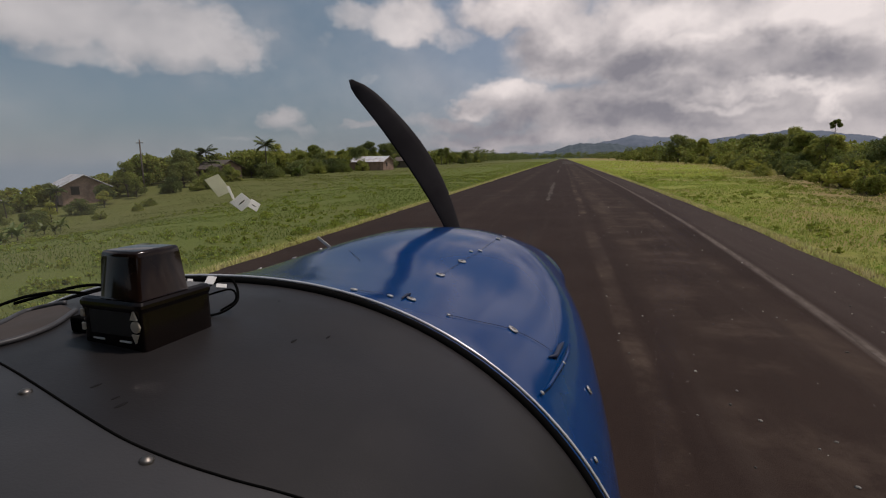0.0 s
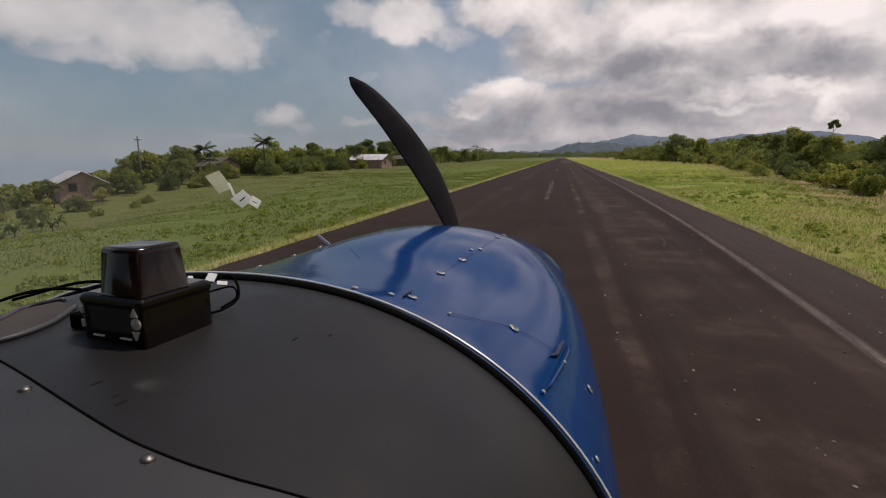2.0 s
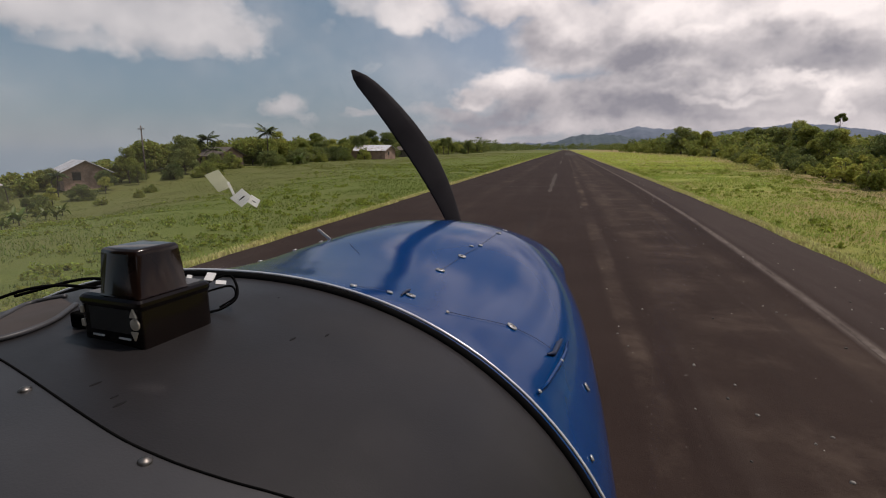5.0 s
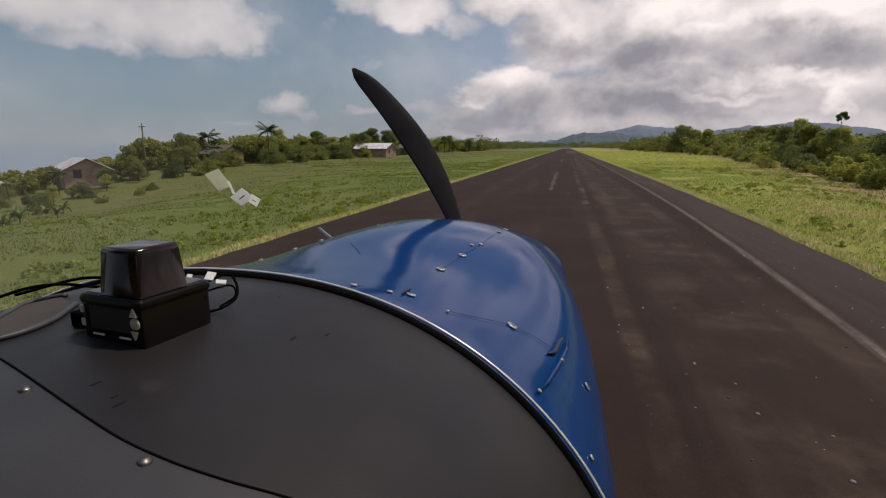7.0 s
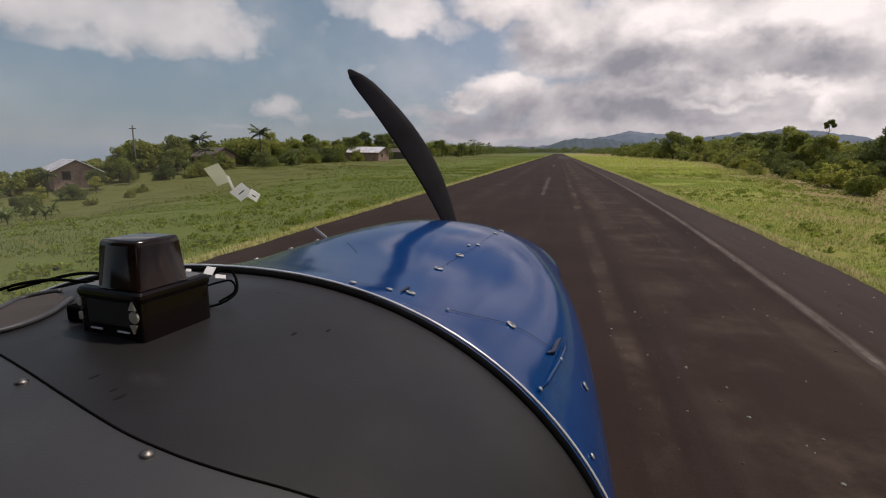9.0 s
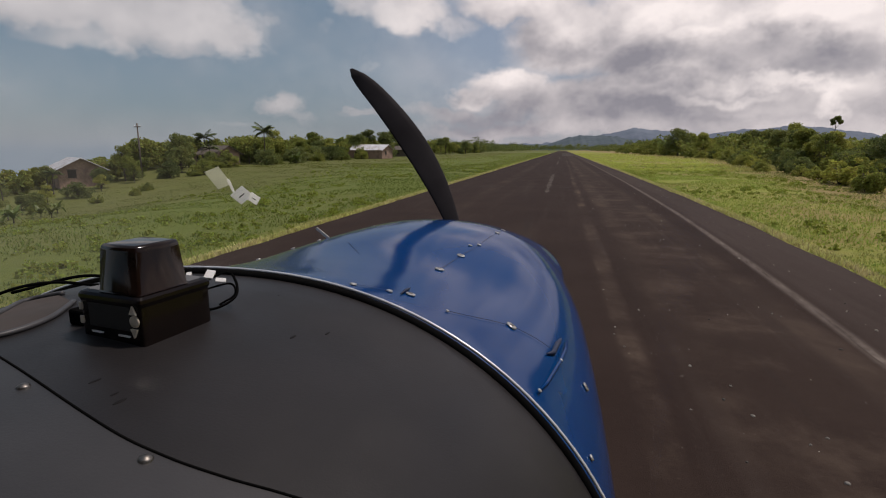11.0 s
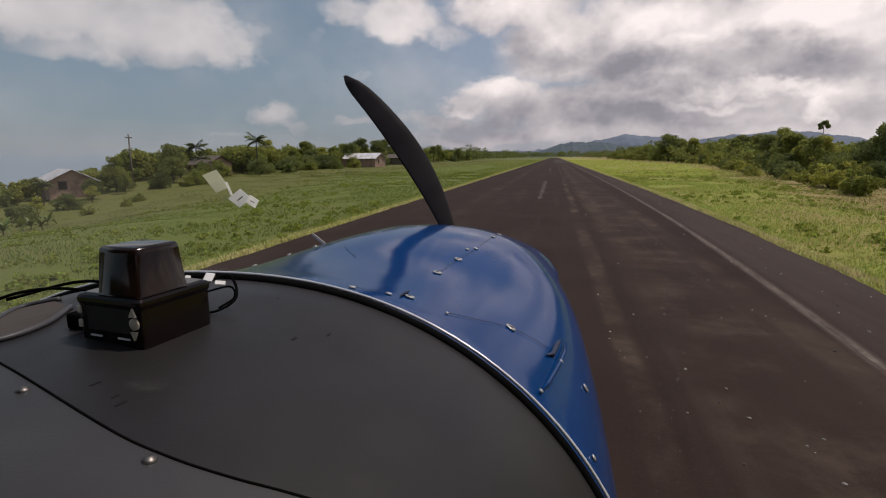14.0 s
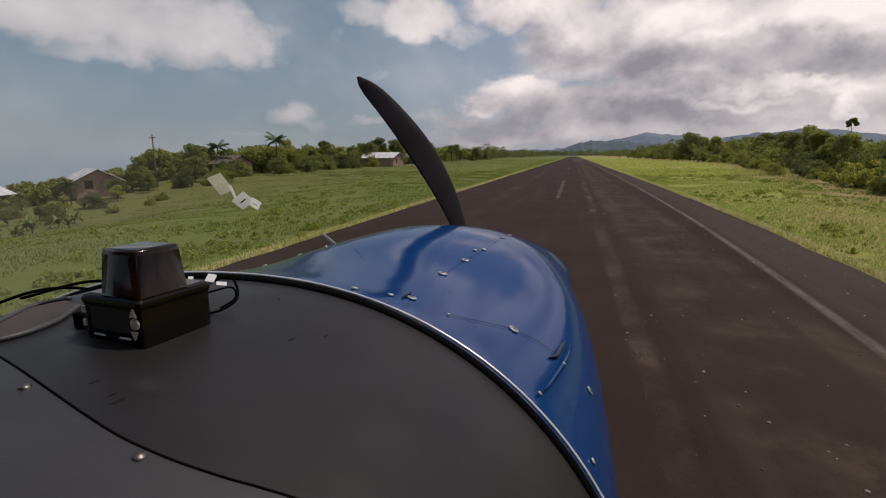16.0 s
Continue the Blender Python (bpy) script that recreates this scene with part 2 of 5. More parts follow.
def asphalt_material(name="asphalt", c1=(0.0228, 0.0134, 0.0104), c2=(0.0315, 0.0196, 0.0153)):
    m = bpy.data.materials.new(name)
    m.use_nodes = True
    k = Net(m.node_tree)
    vec = k.n("ShaderNodeTexCoord").outputs["Object"]
    long = k.n("ShaderNodeVectorMath", {"operation": "MULTIPLY"}, i0=vec, i1=(1.0, 0.045, 1.0)).outputs[0]
    col = k.mix(k.ramp(k.noise(vec, 0.5, 6, 0.6), 0.3, 0.7), c1, c2)
    col = k.mix(k.ramp(k.noise(long, 1.3, 5, 0.6), 0.50, 0.72, 0.0, 0.55), col, (0.052, 0.038, 0.031))
    thin = k.n("ShaderNodeVectorMath", {"operation": "MULTIPLY"}, i0=vec, i1=(1.0, 0.02, 1.0)).outputs[0]
    col = k.mix(k.ramp(k.noise(thin, 5.0, 3, 0.5), 0.60, 0.74, 0.0, 0.18), col, (0.060, 0.044, 0.036))
    col = k.mix(k.ramp(k.noise(vec, 2.2, 5, 0.7), 0.62, 0.74, 0.0, 0.5), col, (0.056, 0.042, 0.035))
    col = k.mix(k.ramp(k.noise(vec, 55.0, 3, 0.7), 0.60, 0.75, 0.0, 0.36), col, (0.14, 0.105, 0.080))
    col = k.mix(k.ramp(k.noise(long, 2.6, 4, 0.6), 0.60, 0.75, 0.0, 0.5), col, (0.012, 0.010, 0.010))
    # sandy smears along the wheel tracks, the worn edge line and the paler shoulder past it
    x, y, _ = k.n("ShaderNodeSeparateXYZ", Vector=vec).outputs
    wave = k.math("MULTIPLY", k.math("SUBTRACT", k.noise(long, 3.0, 5, 0.6), 0.5), 0.35)
    bend = k.math("MULTIPLY", k.math("POWER", 2.71828, k.math("DIVIDE", k.math("MAXIMUM", y, 0.0), -13.0)), 1.45)
    line = k.math("ADD", k.math("ADD", x, bend), k.math("MULTIPLY", wave, 0.25))
    col = k.mix(k.math("MULTIPLY", k.ramp(line, 4.15, 4.45), k.ramp(k.noise(long, 1.1, 6, 0.65), 0.25, 0.7, 0.25, 0.8)), col, (0.060, 0.0445, 0.0385))
    col = k.mix(k.math("MULTIPLY", k.ramp(k.math("ABSOLUTE", k.math("SUBTRACT", line, 4.15)), 0.13, 0.01), k.ramp(k.noise(vec, 0.6, 7, 0.7), 0.30, 0.62, 0.15, 0.85)), col, (0.150, 0.122, 0.105))
    x = k.math("ADD", x, wave)
    for at, half, most, sc in ((0.78, 0.20, 0.70, 0.23), (1.5, 0.40, 0.5, 0.22), (2.2, 1.1, 0.42, 0.5), (2.9, 0.30, 0.40, 0.18), (-3.6, 0.5, 0.4, 0.2)):
        near = k.ramp(k.math("ABSOLUTE", k.math("SUBTRACT", x, at)), half, half * 0.2)
        patchy = k.ramp(k.noise(k.n("ShaderNodeVectorMath", {"operation": "ADD"}, i0=vec, i1=(0, at * 9.0, 0)).outputs[0], sc, 8, 0.74), 0.46, 0.68, 0.04, most)
        col = k.mix(k.math("MULTIPLY", near, patchy), col, (0.118, 0.086, 0.064))
    # loose grit, pale and dark
    col = k.mix(k.ramp(k.noise(vec, 26.0, 5, 0.75), 0.66, 0.75, 0.0, 0.5), col, (0.13, 0.095, 0.070))
    col = k.mix(k.ramp(k.noise(vec, 34.0, 5, 0.75), 0.63, 0.72, 0.0, 0.6), col, (0.010, 0.0075, 0.0065))
    p = k.n("ShaderNodeBsdfPrincipled", Base_Color=col, Roughness=0.92, Specular_IOR_Level=0.12)
    b = k.n("ShaderNodeBump", Strength=0.5, Distance=0.012, Height=k.noise(vec, 90.0, 4, 0.7))
    k.t.links.new(b.outputs[0], p.inputs["Normal"])
    k.n("ShaderNodeOutputMaterial", Surface=p.outputs[0])
    return m


def glass_material(name, tint=(0.995, 0.997, 0.998), gloss=0.10, veil=0.045):
    m = bpy.data.materials.new(name)
    m.use_nodes = True
    k = Net(m.node_tree)
    a = k.n("ShaderNodeBsdfTransparent", Color=(*tint, 1))
    b = k.n("ShaderNodeBsdfGlossy", Roughness=0.02, Color=(1, 1, 1, 1))
    mx = k.n("ShaderNodeMixShader", i0=gloss, i1=a.outputs[0], i2=b.outputs[0])
    # dust and reflected haze on the plexiglass, painted as a veil growing leftwards
    vec = k.n("ShaderNodeTexCoord").outputs["Object"]
    x = k.n("ShaderNodeSeparateXYZ", Vector=vec).outputs[0]
    dust_haze = k.math("MULTIPLY", k.ramp(x, -0.30, -0.80, 0.0, veil), k.ramp(k.noise(vec, 5.0, 5, 0.6), 0.25, 0.75, 0.55, 1.3))
    d = k.n("ShaderNodeBsdfTranslucent", Color=(0.74, 0.70, 0.62, 1))
    mx = k.n("ShaderNodeMixShader", i0=dust_haze, i1=mx.outputs[0], i2=d.outputs[0])
    k.n("ShaderNodeOutputMaterial", Surface=mx.outputs[0])
    return m


MEADOW = ground_material()
ASPHALT = asphalt_material()
ASPHALT_PALE = asphalt_material("worn_asphalt", (0.040, 0.034, 0.031), (0.055, 0.047, 0.043))
FADED = mat("faded_paint", (0.110, 0.092, 0.080), (0.040, 0.030, 0.025), 9.0, 0.9, stain=(0.027, 0.0185, 0.015), sscale=2.4, space="Object", spec=0.1)
EDGE_PAINT = mat("worn_edge_paint", (0.160, 0.132, 0.112), (0.075, 0.058, 0.048), 4.0, 0.9, stain=(0.034, 0.024, 0.020), sscale=1.1, spec=0.1)
STRAW = mat("dry_grass_blade", (0.50, 0.46, 0.22), (0.36, 0.38, 0.12), 0.8, 0.8, per="island", spec=0.2, sub=0.4)
GRASS = mat("grass_blade", (0.28, 0.37, 0.070), (0.37, 0.42, 0.095), 0.6, 0.7, per="island", spec=0.2, sub=0.5, stain=(0.31, 0.30, 0.10), sscale=0.25, vary=(0.85, 1.18), dry=(0.29, 0.27, 0.11))
WEED = mat("weed_leaf", (0.24, 0.29, 0.045), (0.32, 0.36, 0.062), 0.8, 0.6, per="island", spec=0.3, sub=0.55, vary=(0.7, 1.3))
LEAF = mat("leaf_mid", (0.205, 0.245, 0.060), (0.325, 0.330, 0.078), 0.5, 0.6, per="island", spec=0.14, sub=0.42)
LEAF_DARK = mat("leaf_dark", (0.110, 0.148, 0.052), (0.190, 0.212, 0.062), 0.7, 0.6, per="island", spec=0.14, sub=0.40)
LEAF_LIGHT = mat("leaf_light", (0.255, 0.285, 0.060), (0.36, 0.365, 0.080), 0.7, 0.6, per="island", spec=0.14, sub=0.45)
FROND = mat("palm_frond", (0.075, 0.110, 0.030), (0.12, 0.135, 0.036), 0.9, 0.55, per="island", spec=0.3, sub=0.2)
BARK = mat("bark", (0.10, 0.080, 0.060), (0.055, 0.045, 0.035), 6.0, 0.95, bump=0.8, bscale=14)
# distance haze is mixed into the forest colour of both ridges
HILL = mat("hazed_far_forest", (0.155, 0.180, 0.225), (0.120, 0.146, 0.185), 0.012, 1.0, spec=0.0, stain=(0.17, 0.20, 0.24), sscale=0.004)
HILL_NEAR = mat("hazed_near_forest", (0.105, 0.128, 0.146), (0.080, 0.102, 0.116), 0.02, 1.0, spec=0.0)
BLUE = mat("blue_cowl_paint", (0.0003, 0.0345, 0.140), (0.0003, 0.0290, 0.122), 2.2, 0.10, coat=0.0, bump=0.02, bscale=5.0, stain=(0.0020, 0.0470, 0.158), sscale=2.0, spec=0.07)
BLACK = mat("black_vinyl", (0.0135, 0.0120, 0.0122), (0.0190, 0.0168, 0.0172), 9.0, 0.44, bump=0.05, bscale=420, stain=(0.0215, 0.0190, 0.0194), sscale=2.5, spec=0.24)
SCUFF = mat("scuff", (0.0045, 0.004, 0.004), (0.007, 0.006, 0.006), 80.0, 0.7, spec=0.2)
# sky sheen on the rear sheet is painted as a lighter grey
PANEL_SHEEN = mat("sheen_grey_panel", (0.031, 0.030, 0.0315), (0.039, 0.0375, 0.039), 7.0, 0.45, bump=0.05, bscale=420, spec=0.34, stain=(0.022, 0.021, 0.022), sscale=3.0)
RUBBER = mat("black_rubber", (0.004, 0.004, 0.004), (0.007, 0.007, 0.007), 8.0, 0.8, spec=0.0)
SHELL = mat("glossy_black_plastic", (0.0060, 0.0040, 0.0034), (0.0090, 0.0055, 0.0045), 20.0, 0.12, coat=0.0, spec=0.22)
# the brown that the glossy dome reflects is put into its base colour
DOME_REFLECTED = mat("brown_reflection_plastic", (0.016, 0.0080, 0.0055), (0.010, 0.0055, 0.0042), 26.0, 0.10, spec=0.26)
CHROME = mat("bright_trim", (0.70, 0.70, 0.71), (0.55, 0.55, 0.57), 30.0, 0.35, metal=0.5)
SCREW = mat("screw_steel", (0.22, 0.205, 0.19), (0.12, 0.11, 0.10), 60.0, 0.42, metal=1.0)
CAMLOC = mat("pale_fastener", (0.55, 0.54, 0.52), (0.30, 0.28, 0.27), 90.0, 0.4, metal=0.6)
SLOT = mat("dark_blue_slot", (0.004, 0.014, 0.050), (0.003, 0.011, 0.040), 20.0, 0.6)
PROBE = mat("grey_probe", (0.56, 0.54, 0.50), (0.40, 0.38, 0.35), 30.0, 0.6)
# whites for the tags' reflections, which are modelled as solid patches
MIRRORED_TAG = mat("mirrored_tag_white", (0.95, 0.95, 0.91), (0.90, 0.90, 0.86), 40.0, 0.7, sub=0.7)
MIRRORED_TAG_GREY = mat("mirrored_tag_grey", (0.74, 0.74, 0.60), (0.66, 0.66, 0.54), 40.0, 0.7, sub=0.85)
BANANA = mat("banana_leaf", (0.085, 0.125, 0.026), (0.130, 0.165, 0.036), 1.2, 0.5, per="object", spec=0.4, sub=0.3)
# unseen lining, kept pale so that it bounces light onto the deck
CABIN = mat("unseen_cabin_grey", (0.34, 0.33, 0.32), (0.28, 0.27, 0.26), 9.0, 0.9)
WHITE = mat("white_tag", (0.78, 0.78, 0.76), (0.66, 0.66, 0.64), 40.0, 0.6)
SILVER = mat("silver_key", (0.62, 0.55, 0.44), (0.48, 0.42, 0.34), 60.0, 0.4)
BROWN = mat("brown_liner", (0.050, 0.038, 0.033), (0.034, 0.027, 0.023), 14.0, 0.9)
PROP = mat("propeller_black", (0.007, 0.0055, 0.007), (0.010, 0.008, 0.010), 9.0, 0.75, spec=0.2)
ZINC = mat("zinc_roof", (0.62, 0.62, 0.63), (0.46, 0.46, 0.47), 1.5, 0.45, metal=0.3, stain=(0.30, 0.22, 0.17), sscale=0.9)
THATCH = mat("weathered_roof", (0.115, 0.095, 0.080), (0.075, 0.062, 0.052), 4.0, 0.95, bump=0.6, bscale=20)
BOARD = mat("brown_board_wall", (0.32, 0.22, 0.17), (0.23, 0.155, 0.12), 5.0, 0.85, stain=(0.15, 0.10, 0.075), sscale=0.9)
PLASTER = mat("pale_plaster_wall", (0.66, 0.63, 0.58), (0.52, 0.49, 0.44), 3.0, 0.9, stain=(0.36, 0.30, 0.25), sscale=0.7)
DARK = mat("dark_opening", (0.020, 0.018, 0.016), (0.03, 0.027, 0.024), 3.0, 0.9)
TIMBER = mat("grey_timber", (0.14, 0.115, 0.095), (0.09, 0.075, 0.062), 6.0, 0.9)
STONE = mat("pale_pebble", (0.46, 0.42, 0.37), (0.16, 0.14, 0.12), 20.0, 0.9, per="island", vary=(0.25, 1.4))
GLASS = glass_material("windscreen_plexi", gloss=0.008)

# ---------------------------------------------------------------- mesh helpers


def mesh_object(name, verts, faces, material, parent=None, label="", smooth=False):
    me = bpy.data.meshes.new(name)
    me.from_pydata([tuple(v) for v in verts], [], [tuple(f) for f in faces])
    me.materials.append(material)
    if smooth:
        me.shade_smooth()
    me.update()
    ob = new(name, me)
    if parent:
        ob.parent = parent
    if label:
        tagged(ob, label)
    return ob


def part(name, bm, material, parent=None, label="", smooth=False):
    me = bpy.data.meshes.new(name)
    bmesh.ops.recalc_face_normals(bm, faces=bm.faces)
    bm.to_mesh(me)
    bm.free()
    me.materials.append(material)
    if smooth:
        me.shade_smooth()
    ob = new(name, me)
    if parent:
        ob.parent = parent
    if label:
        tagged(ob, label)
    return ob


def thing(name, label, category, m=None, group="", kind=""):
    ob = tagged(new(name), label, category, group, kind)
    ob.empty_display_size = 0.1
    if m is not None:
        ob.matrix_world = m
    return ob


def add_box(bm, x0, y0, z0, x1, y1, z1, bevel=0.0, m=None):
    r = bmesh.ops.create_cube(bm, size=1.0)
    vs = r["verts"]
    for v in vs:
        v.co = Vector(((x0 + x1) / 2 + v.co.x * (x1 - x0), (y0 + y1) / 2 + v.co.y * (y1 - y0), (z0 + z1) / 2 + v.co.z * (z1 - z0)))
    if bevel:
        es = list({e for v in vs for e in v.link_edges})
        out = bmesh.ops.bevel(bm, geom=es, offset=bevel, segments=2, affect="EDGES", profile=0.5)
        vs = list({v for f in out["faces"] for v in f.verts} | {v for v in vs if v.is_valid})
    if m is not None:
        for v in vs:
            v.co = m @ v.co
    return bm


def box(x0, y0, z0, x1, y1, z1, bevel=0.0, m=None):
    return add_box(bmesh.new(), x0, y0, z0, x1, y1, z1, bevel, m)


def tube_data(points, radii, sides=8, caps=True):
    """Vertices and faces of a round tube along points."""
    vs, fs = [], []
    pts = [Vector(p) for p in points]
    for i, p in enumerate(pts):
        t = (pts[min(i + 1, len(pts) - 1)] - pts[max(i - 1, 0)]).normalized()
        a = t.orthogonal().normalized() if i == 0 else (a - t * a.dot(t)).normalized()
        b = t.cross(a)
        r = radii[i] if isinstance(radii, (list, tuple)) else radii
        for s in range(sides):
            w = 2 * math.pi * s / sides
            vs.append(p + a * (r * math.cos(w)) + b * (r * math.sin(w)))
    for i in range(len(pts) - 1):
        for s in range(sides):
            fs.append((i * sides + s, i * sides + (s + 1) % sides, (i + 1) * sides + (s + 1) % sides, (i + 1) * sides + s))
    if caps:
        fs.append(tuple(range(sides))[::-1])
        fs.append(tuple((len(pts) - 1) * sides + s for s in range(sides)))
    return vs, fs


def tube(name, points, radii, material, parent=None, sides=8, label=""):
    vs, fs = tube_data(points, radii, sides)
    return mesh_object(name, vs, fs, material, parent, label, True)


def smooth(t):
    t = min(1.0, max(0.0, t))
    return t * t * (3 - 2 * t)


def curve_through(pts, n):
    """Catmull-Rom points through pts."""
    p = [Vector(q) for q in pts]
    p = [p[0] * 2 - p[1]] + p + [p[-1] * 2 - p[-2]]
    out = []
    for i in range(n):
        s = i / (n - 1) * (len(p) - 3)
        j = min(int(s), len(p) - 4)
        t = s - j
        a, b, c, d = p[j:j + 4]
        out.append(0.5 * ((2 * b) + (c - a) * t + (2 * a - 5 * b + 4 * c - d) * t * t + (3 * b - a - 3 * c + d) * t ** 3))
    return out


# ---------------------------------------------------------------- ground and runway


def ground_z(x, y):
    left = smooth((-x - 9) / 30)
    near = 1 - smooth((y - 12) / 62)
    away = smooth(((-x) / max(y, 1.0) - 0.70) / 0.45) * max(0.0, -x - 52)
    z = -0.06 - 3.0 * left * near - 1.2 * smooth((-x - 40) / 20) * near - 0.075 * away - 0.25 * smooth((x - 9) / 10) * near
    off = min(1.0, max(0.0, max(RL - x, x - right_edge(y)) / 3.0))
    z += off * (0.10 * noise.noise((x * 0.25, y * 0.25, 0)) + 0.22 * noise.noise((x * 0.06, y * 0.06, 3)))
    return z


def ground():
    def axis(far, near, n):
        return [near * math.sinh(i / n * math.asinh(far / near)) for i in range(-n, n + 1)]
    xs = axis(4500, 9.0, 90)
    ys = axis(4500, 12.0, 90)
    w = len(xs)
    vs = [(x, y, ground_z(x, y)) for y in ys for x in xs]
    fs = [(j * w + i, j * w + i + 1, (j + 1) * w + i + 1, (j + 1) * w + i) for j in range(len(ys) - 1) for i in range(w - 1)]
    ob = mesh_object("ground", vs, fs, MEADOW, smooth=True)
    return tagged(ob, "green meadow with dry brown patches beside the runway", "ground", kind="structure")


def right_edge(y):
    """The runway's right edge: the paving widens a little past the aeroplane."""
    return RR - 1.35 * math.exp(-max(y, 4.0) / 12)


def edge_wobble(y, s):
    return 0.07 * noise.noise((y * 0.5, s * 9.1, 0)) + 0.08 * noise.noise((y * 0.11, s * 5.7, 1)) + 0.05 * noise.noise((y * 2.1, s, 4))


def runway_z(x):
    return 0.03 * (1 - abs(x + 0.5) / 6)


def runway():
    ys = [RWY0 + 4 * i for i in range(64)]
    ys += [-4 + 0.4 * i for i in range(160)] + [60 + 2 * i for i in range(60)] + [180 + 10 * i for i in range(78)]
    vs, fs = [], []
    for y in ys:
        edge = right_edge(y)
        cols = [RL, RL + 0.25, -0.5, edge - 0.25, edge]
        for i, x in enumerate(cols):
            z = runway_z(x)
            if i != 2:
                x += edge_wobble(y, 0 if i < 2 else 4)
            if i in (0, 4):
                z = -0.14
            vs.append((x, y, z))
    w = len(cols)
    for j in range(len(ys) - 1):
        for i in range(w - 1):
            fs.append((j * w + i, j * w + i + 1, (j + 1) * w + i + 1, (j + 1) * w + i))
    ob = mesh_object("runway", vs, fs, ASPHALT, smooth=False)
    return tagged(ob, "dark worn asphalt runway with faded streaks", "runway", kind="structure")


def strip(name, pts, width, z, material, label, rag=0.3, parent=None):
    """A ragged flat streak on the runway."""
    c = curve_through([(x, y, 0) for x, y in pts], max(8, int(abs(pts[-1][1] - pts[0][1]) / 0.5)))
    vs, fs = [], []
    for i, p in enumerate(c):
        f = 0.5 * width * (1 + rag * noise.noise((p.y * 0.9, p.x, 7)) * 2)
        f *= min(1, 0.25 + i * 0.3, 0.25 + (len(c) - 1 - i) * 0.3)
        vs += [(q, p.y, z + runway_z(q)) for q in (p.x - f, p.x, p.x + f)]
    for i in range(len(c) - 1):
        fs += [(3 * i + s, 3 * i + s + 1, 3 * i + s + 4, 3 * i + s + 3) for s in (0, 1)]
    ob = mesh_object(name, vs, fs, material, parent)
    return tagged(ob, label, "marking", kind="structure")


def runway_marks():
    z = 0.004
    strip("edge_line", [(4.15 - 1.45 * math.exp(-y / 13), y) for y in (1, 3, 6, 10, 15, 22, 32, 48, 70, 100, 160)], 0.045, z, EDGE_PAINT, "faded pale edge line on the runway", 0.8)
    strip("centre_line", [(-0.7, 26), (-0.7, 46)], 0.25, z, FADED, "worn centre line dash on the runway", 0.5)
    strip("centre_line", [(-0.7, 76), (-0.7, 96)], 0.25, z, FADED, "worn centre line dash on the runway", 0.5)
    strip("centre_line", [(-0.7, 126), (-0.7, 146)], 0.25, z, FADED, "worn centre line dash on the runway", 0.5)
    strip("repair_patch", [(1.6, 178), (1.7, 196), (1.6, 320)], 4.0, z, ASPHALT_PALE, "paler asphalt repair patch on the runway", 0.05)


def scrapes():
    """Small pale scrape marks along the wheel tracks."""
    rr = random.Random(21)
    vs, fs = [], []
    for _ in range(80):
        track = rr.choice((1.15, 1.35, 2.0, 2.7, 3.3, -4.2, -2.6))
        x, y = track + rr.gauss(0, 0.22), 2.5 + 45 * rr.random() ** 1.6
        w, h = rr.uniform(0.004, 0.016), rr.uniform(0.02, 0.09)
        lean = rr.uniform(-0.03, 0.03)
        o = len(vs)
        for q, t in ((-1, 0), (1, 0), (0.7, 1), (-0.7, 1)):
            px = x + q * w + lean * t
            vs.append((px, y + h * t, runway_z(px) + 0.004))
        fs.append((o, o + 1, o + 2, o + 3))
    ob = mesh_object("scrape_marks", vs, fs, FADED)
    tagged(ob, "small pale scrape marks on the asphalt", "marks", kind="stuff")


def cracks():
    """Dark tar joints across the runway."""
    rr = random.Random(5)
    for x0, x1, y in ((1.6, 4.1, 51.0), (-5.5, 0.5, 30.0), (-3.0, 4.0, 118.0)):
        pts = [(x0 + (x1 - x0) * i / 14, y + rr.uniform(-0.06, 0.06)) for i in range(15)]
        vs, fs = [], []
        for i, (px, py) in enumerate(pts):
            vs += [(px, py - 0.035, runway_z(px) + 0.003), (px, py + 0.035, runway_z(px) + 0.003)]
        fs = [(2 * i, 2 * i + 2, 2 * i + 3, 2 * i + 1) for i in range(14)]
        tagged(mesh_object("tar_joint", vs, fs, DARK), "dark tar joint across the asphalt", "joint", kind="structure")


ground()
runway()
runway_marks()
scrapes()
cracks()

# ---------------------------------------------------------------- the aeroplane, parked with its nose along the runway
# stations along the nose: distance ahead, middle, half width, height of the crown under the lens, depth of the arch
STATIONS = [(-0.90, -0.5064, 0.6305, -0.2229, 0.4969), (-0.30, -0.5064, 0.6305, -0.2109, 0.4969), (0.70, -0.5064, 0.6205, -0.1909, 0.4969),
            (1.00, -0.4758, 0.5950, -0.2424, 0.4425), (1.30, -0.4475, 0.5492, -0.2357, 0.3896), (1.60, -0.4175, 0.4877, -0.2300, 0.3386),
            (1.90, -0.4343, 0.4443, -0.2578, 0.2866), (2.08, -0.4281, 0.4489, -0.3044, 0.2225), (2.17, -0.4316, 0.2477, -0.3464, 0.1953),
            (2.20, -0.4316, 0.1858, -0.3964, 0.1854)]
SWEEP = 0.0953       # how far the flanks lie behind the crown
DECK_Y = 0.70      # where the black deck meets the cowling


def station(y):
    s = STATIONS
    for a, b in zip(s, s[1:]):
        if y <= b[0]:
            t = min(1, max(0, (y - a[0]) / (b[0] - a[0])))
            return tuple(a[i] + (b[i] - a[i]) * t for i in range(1, 5))
    return s[-1][1:]


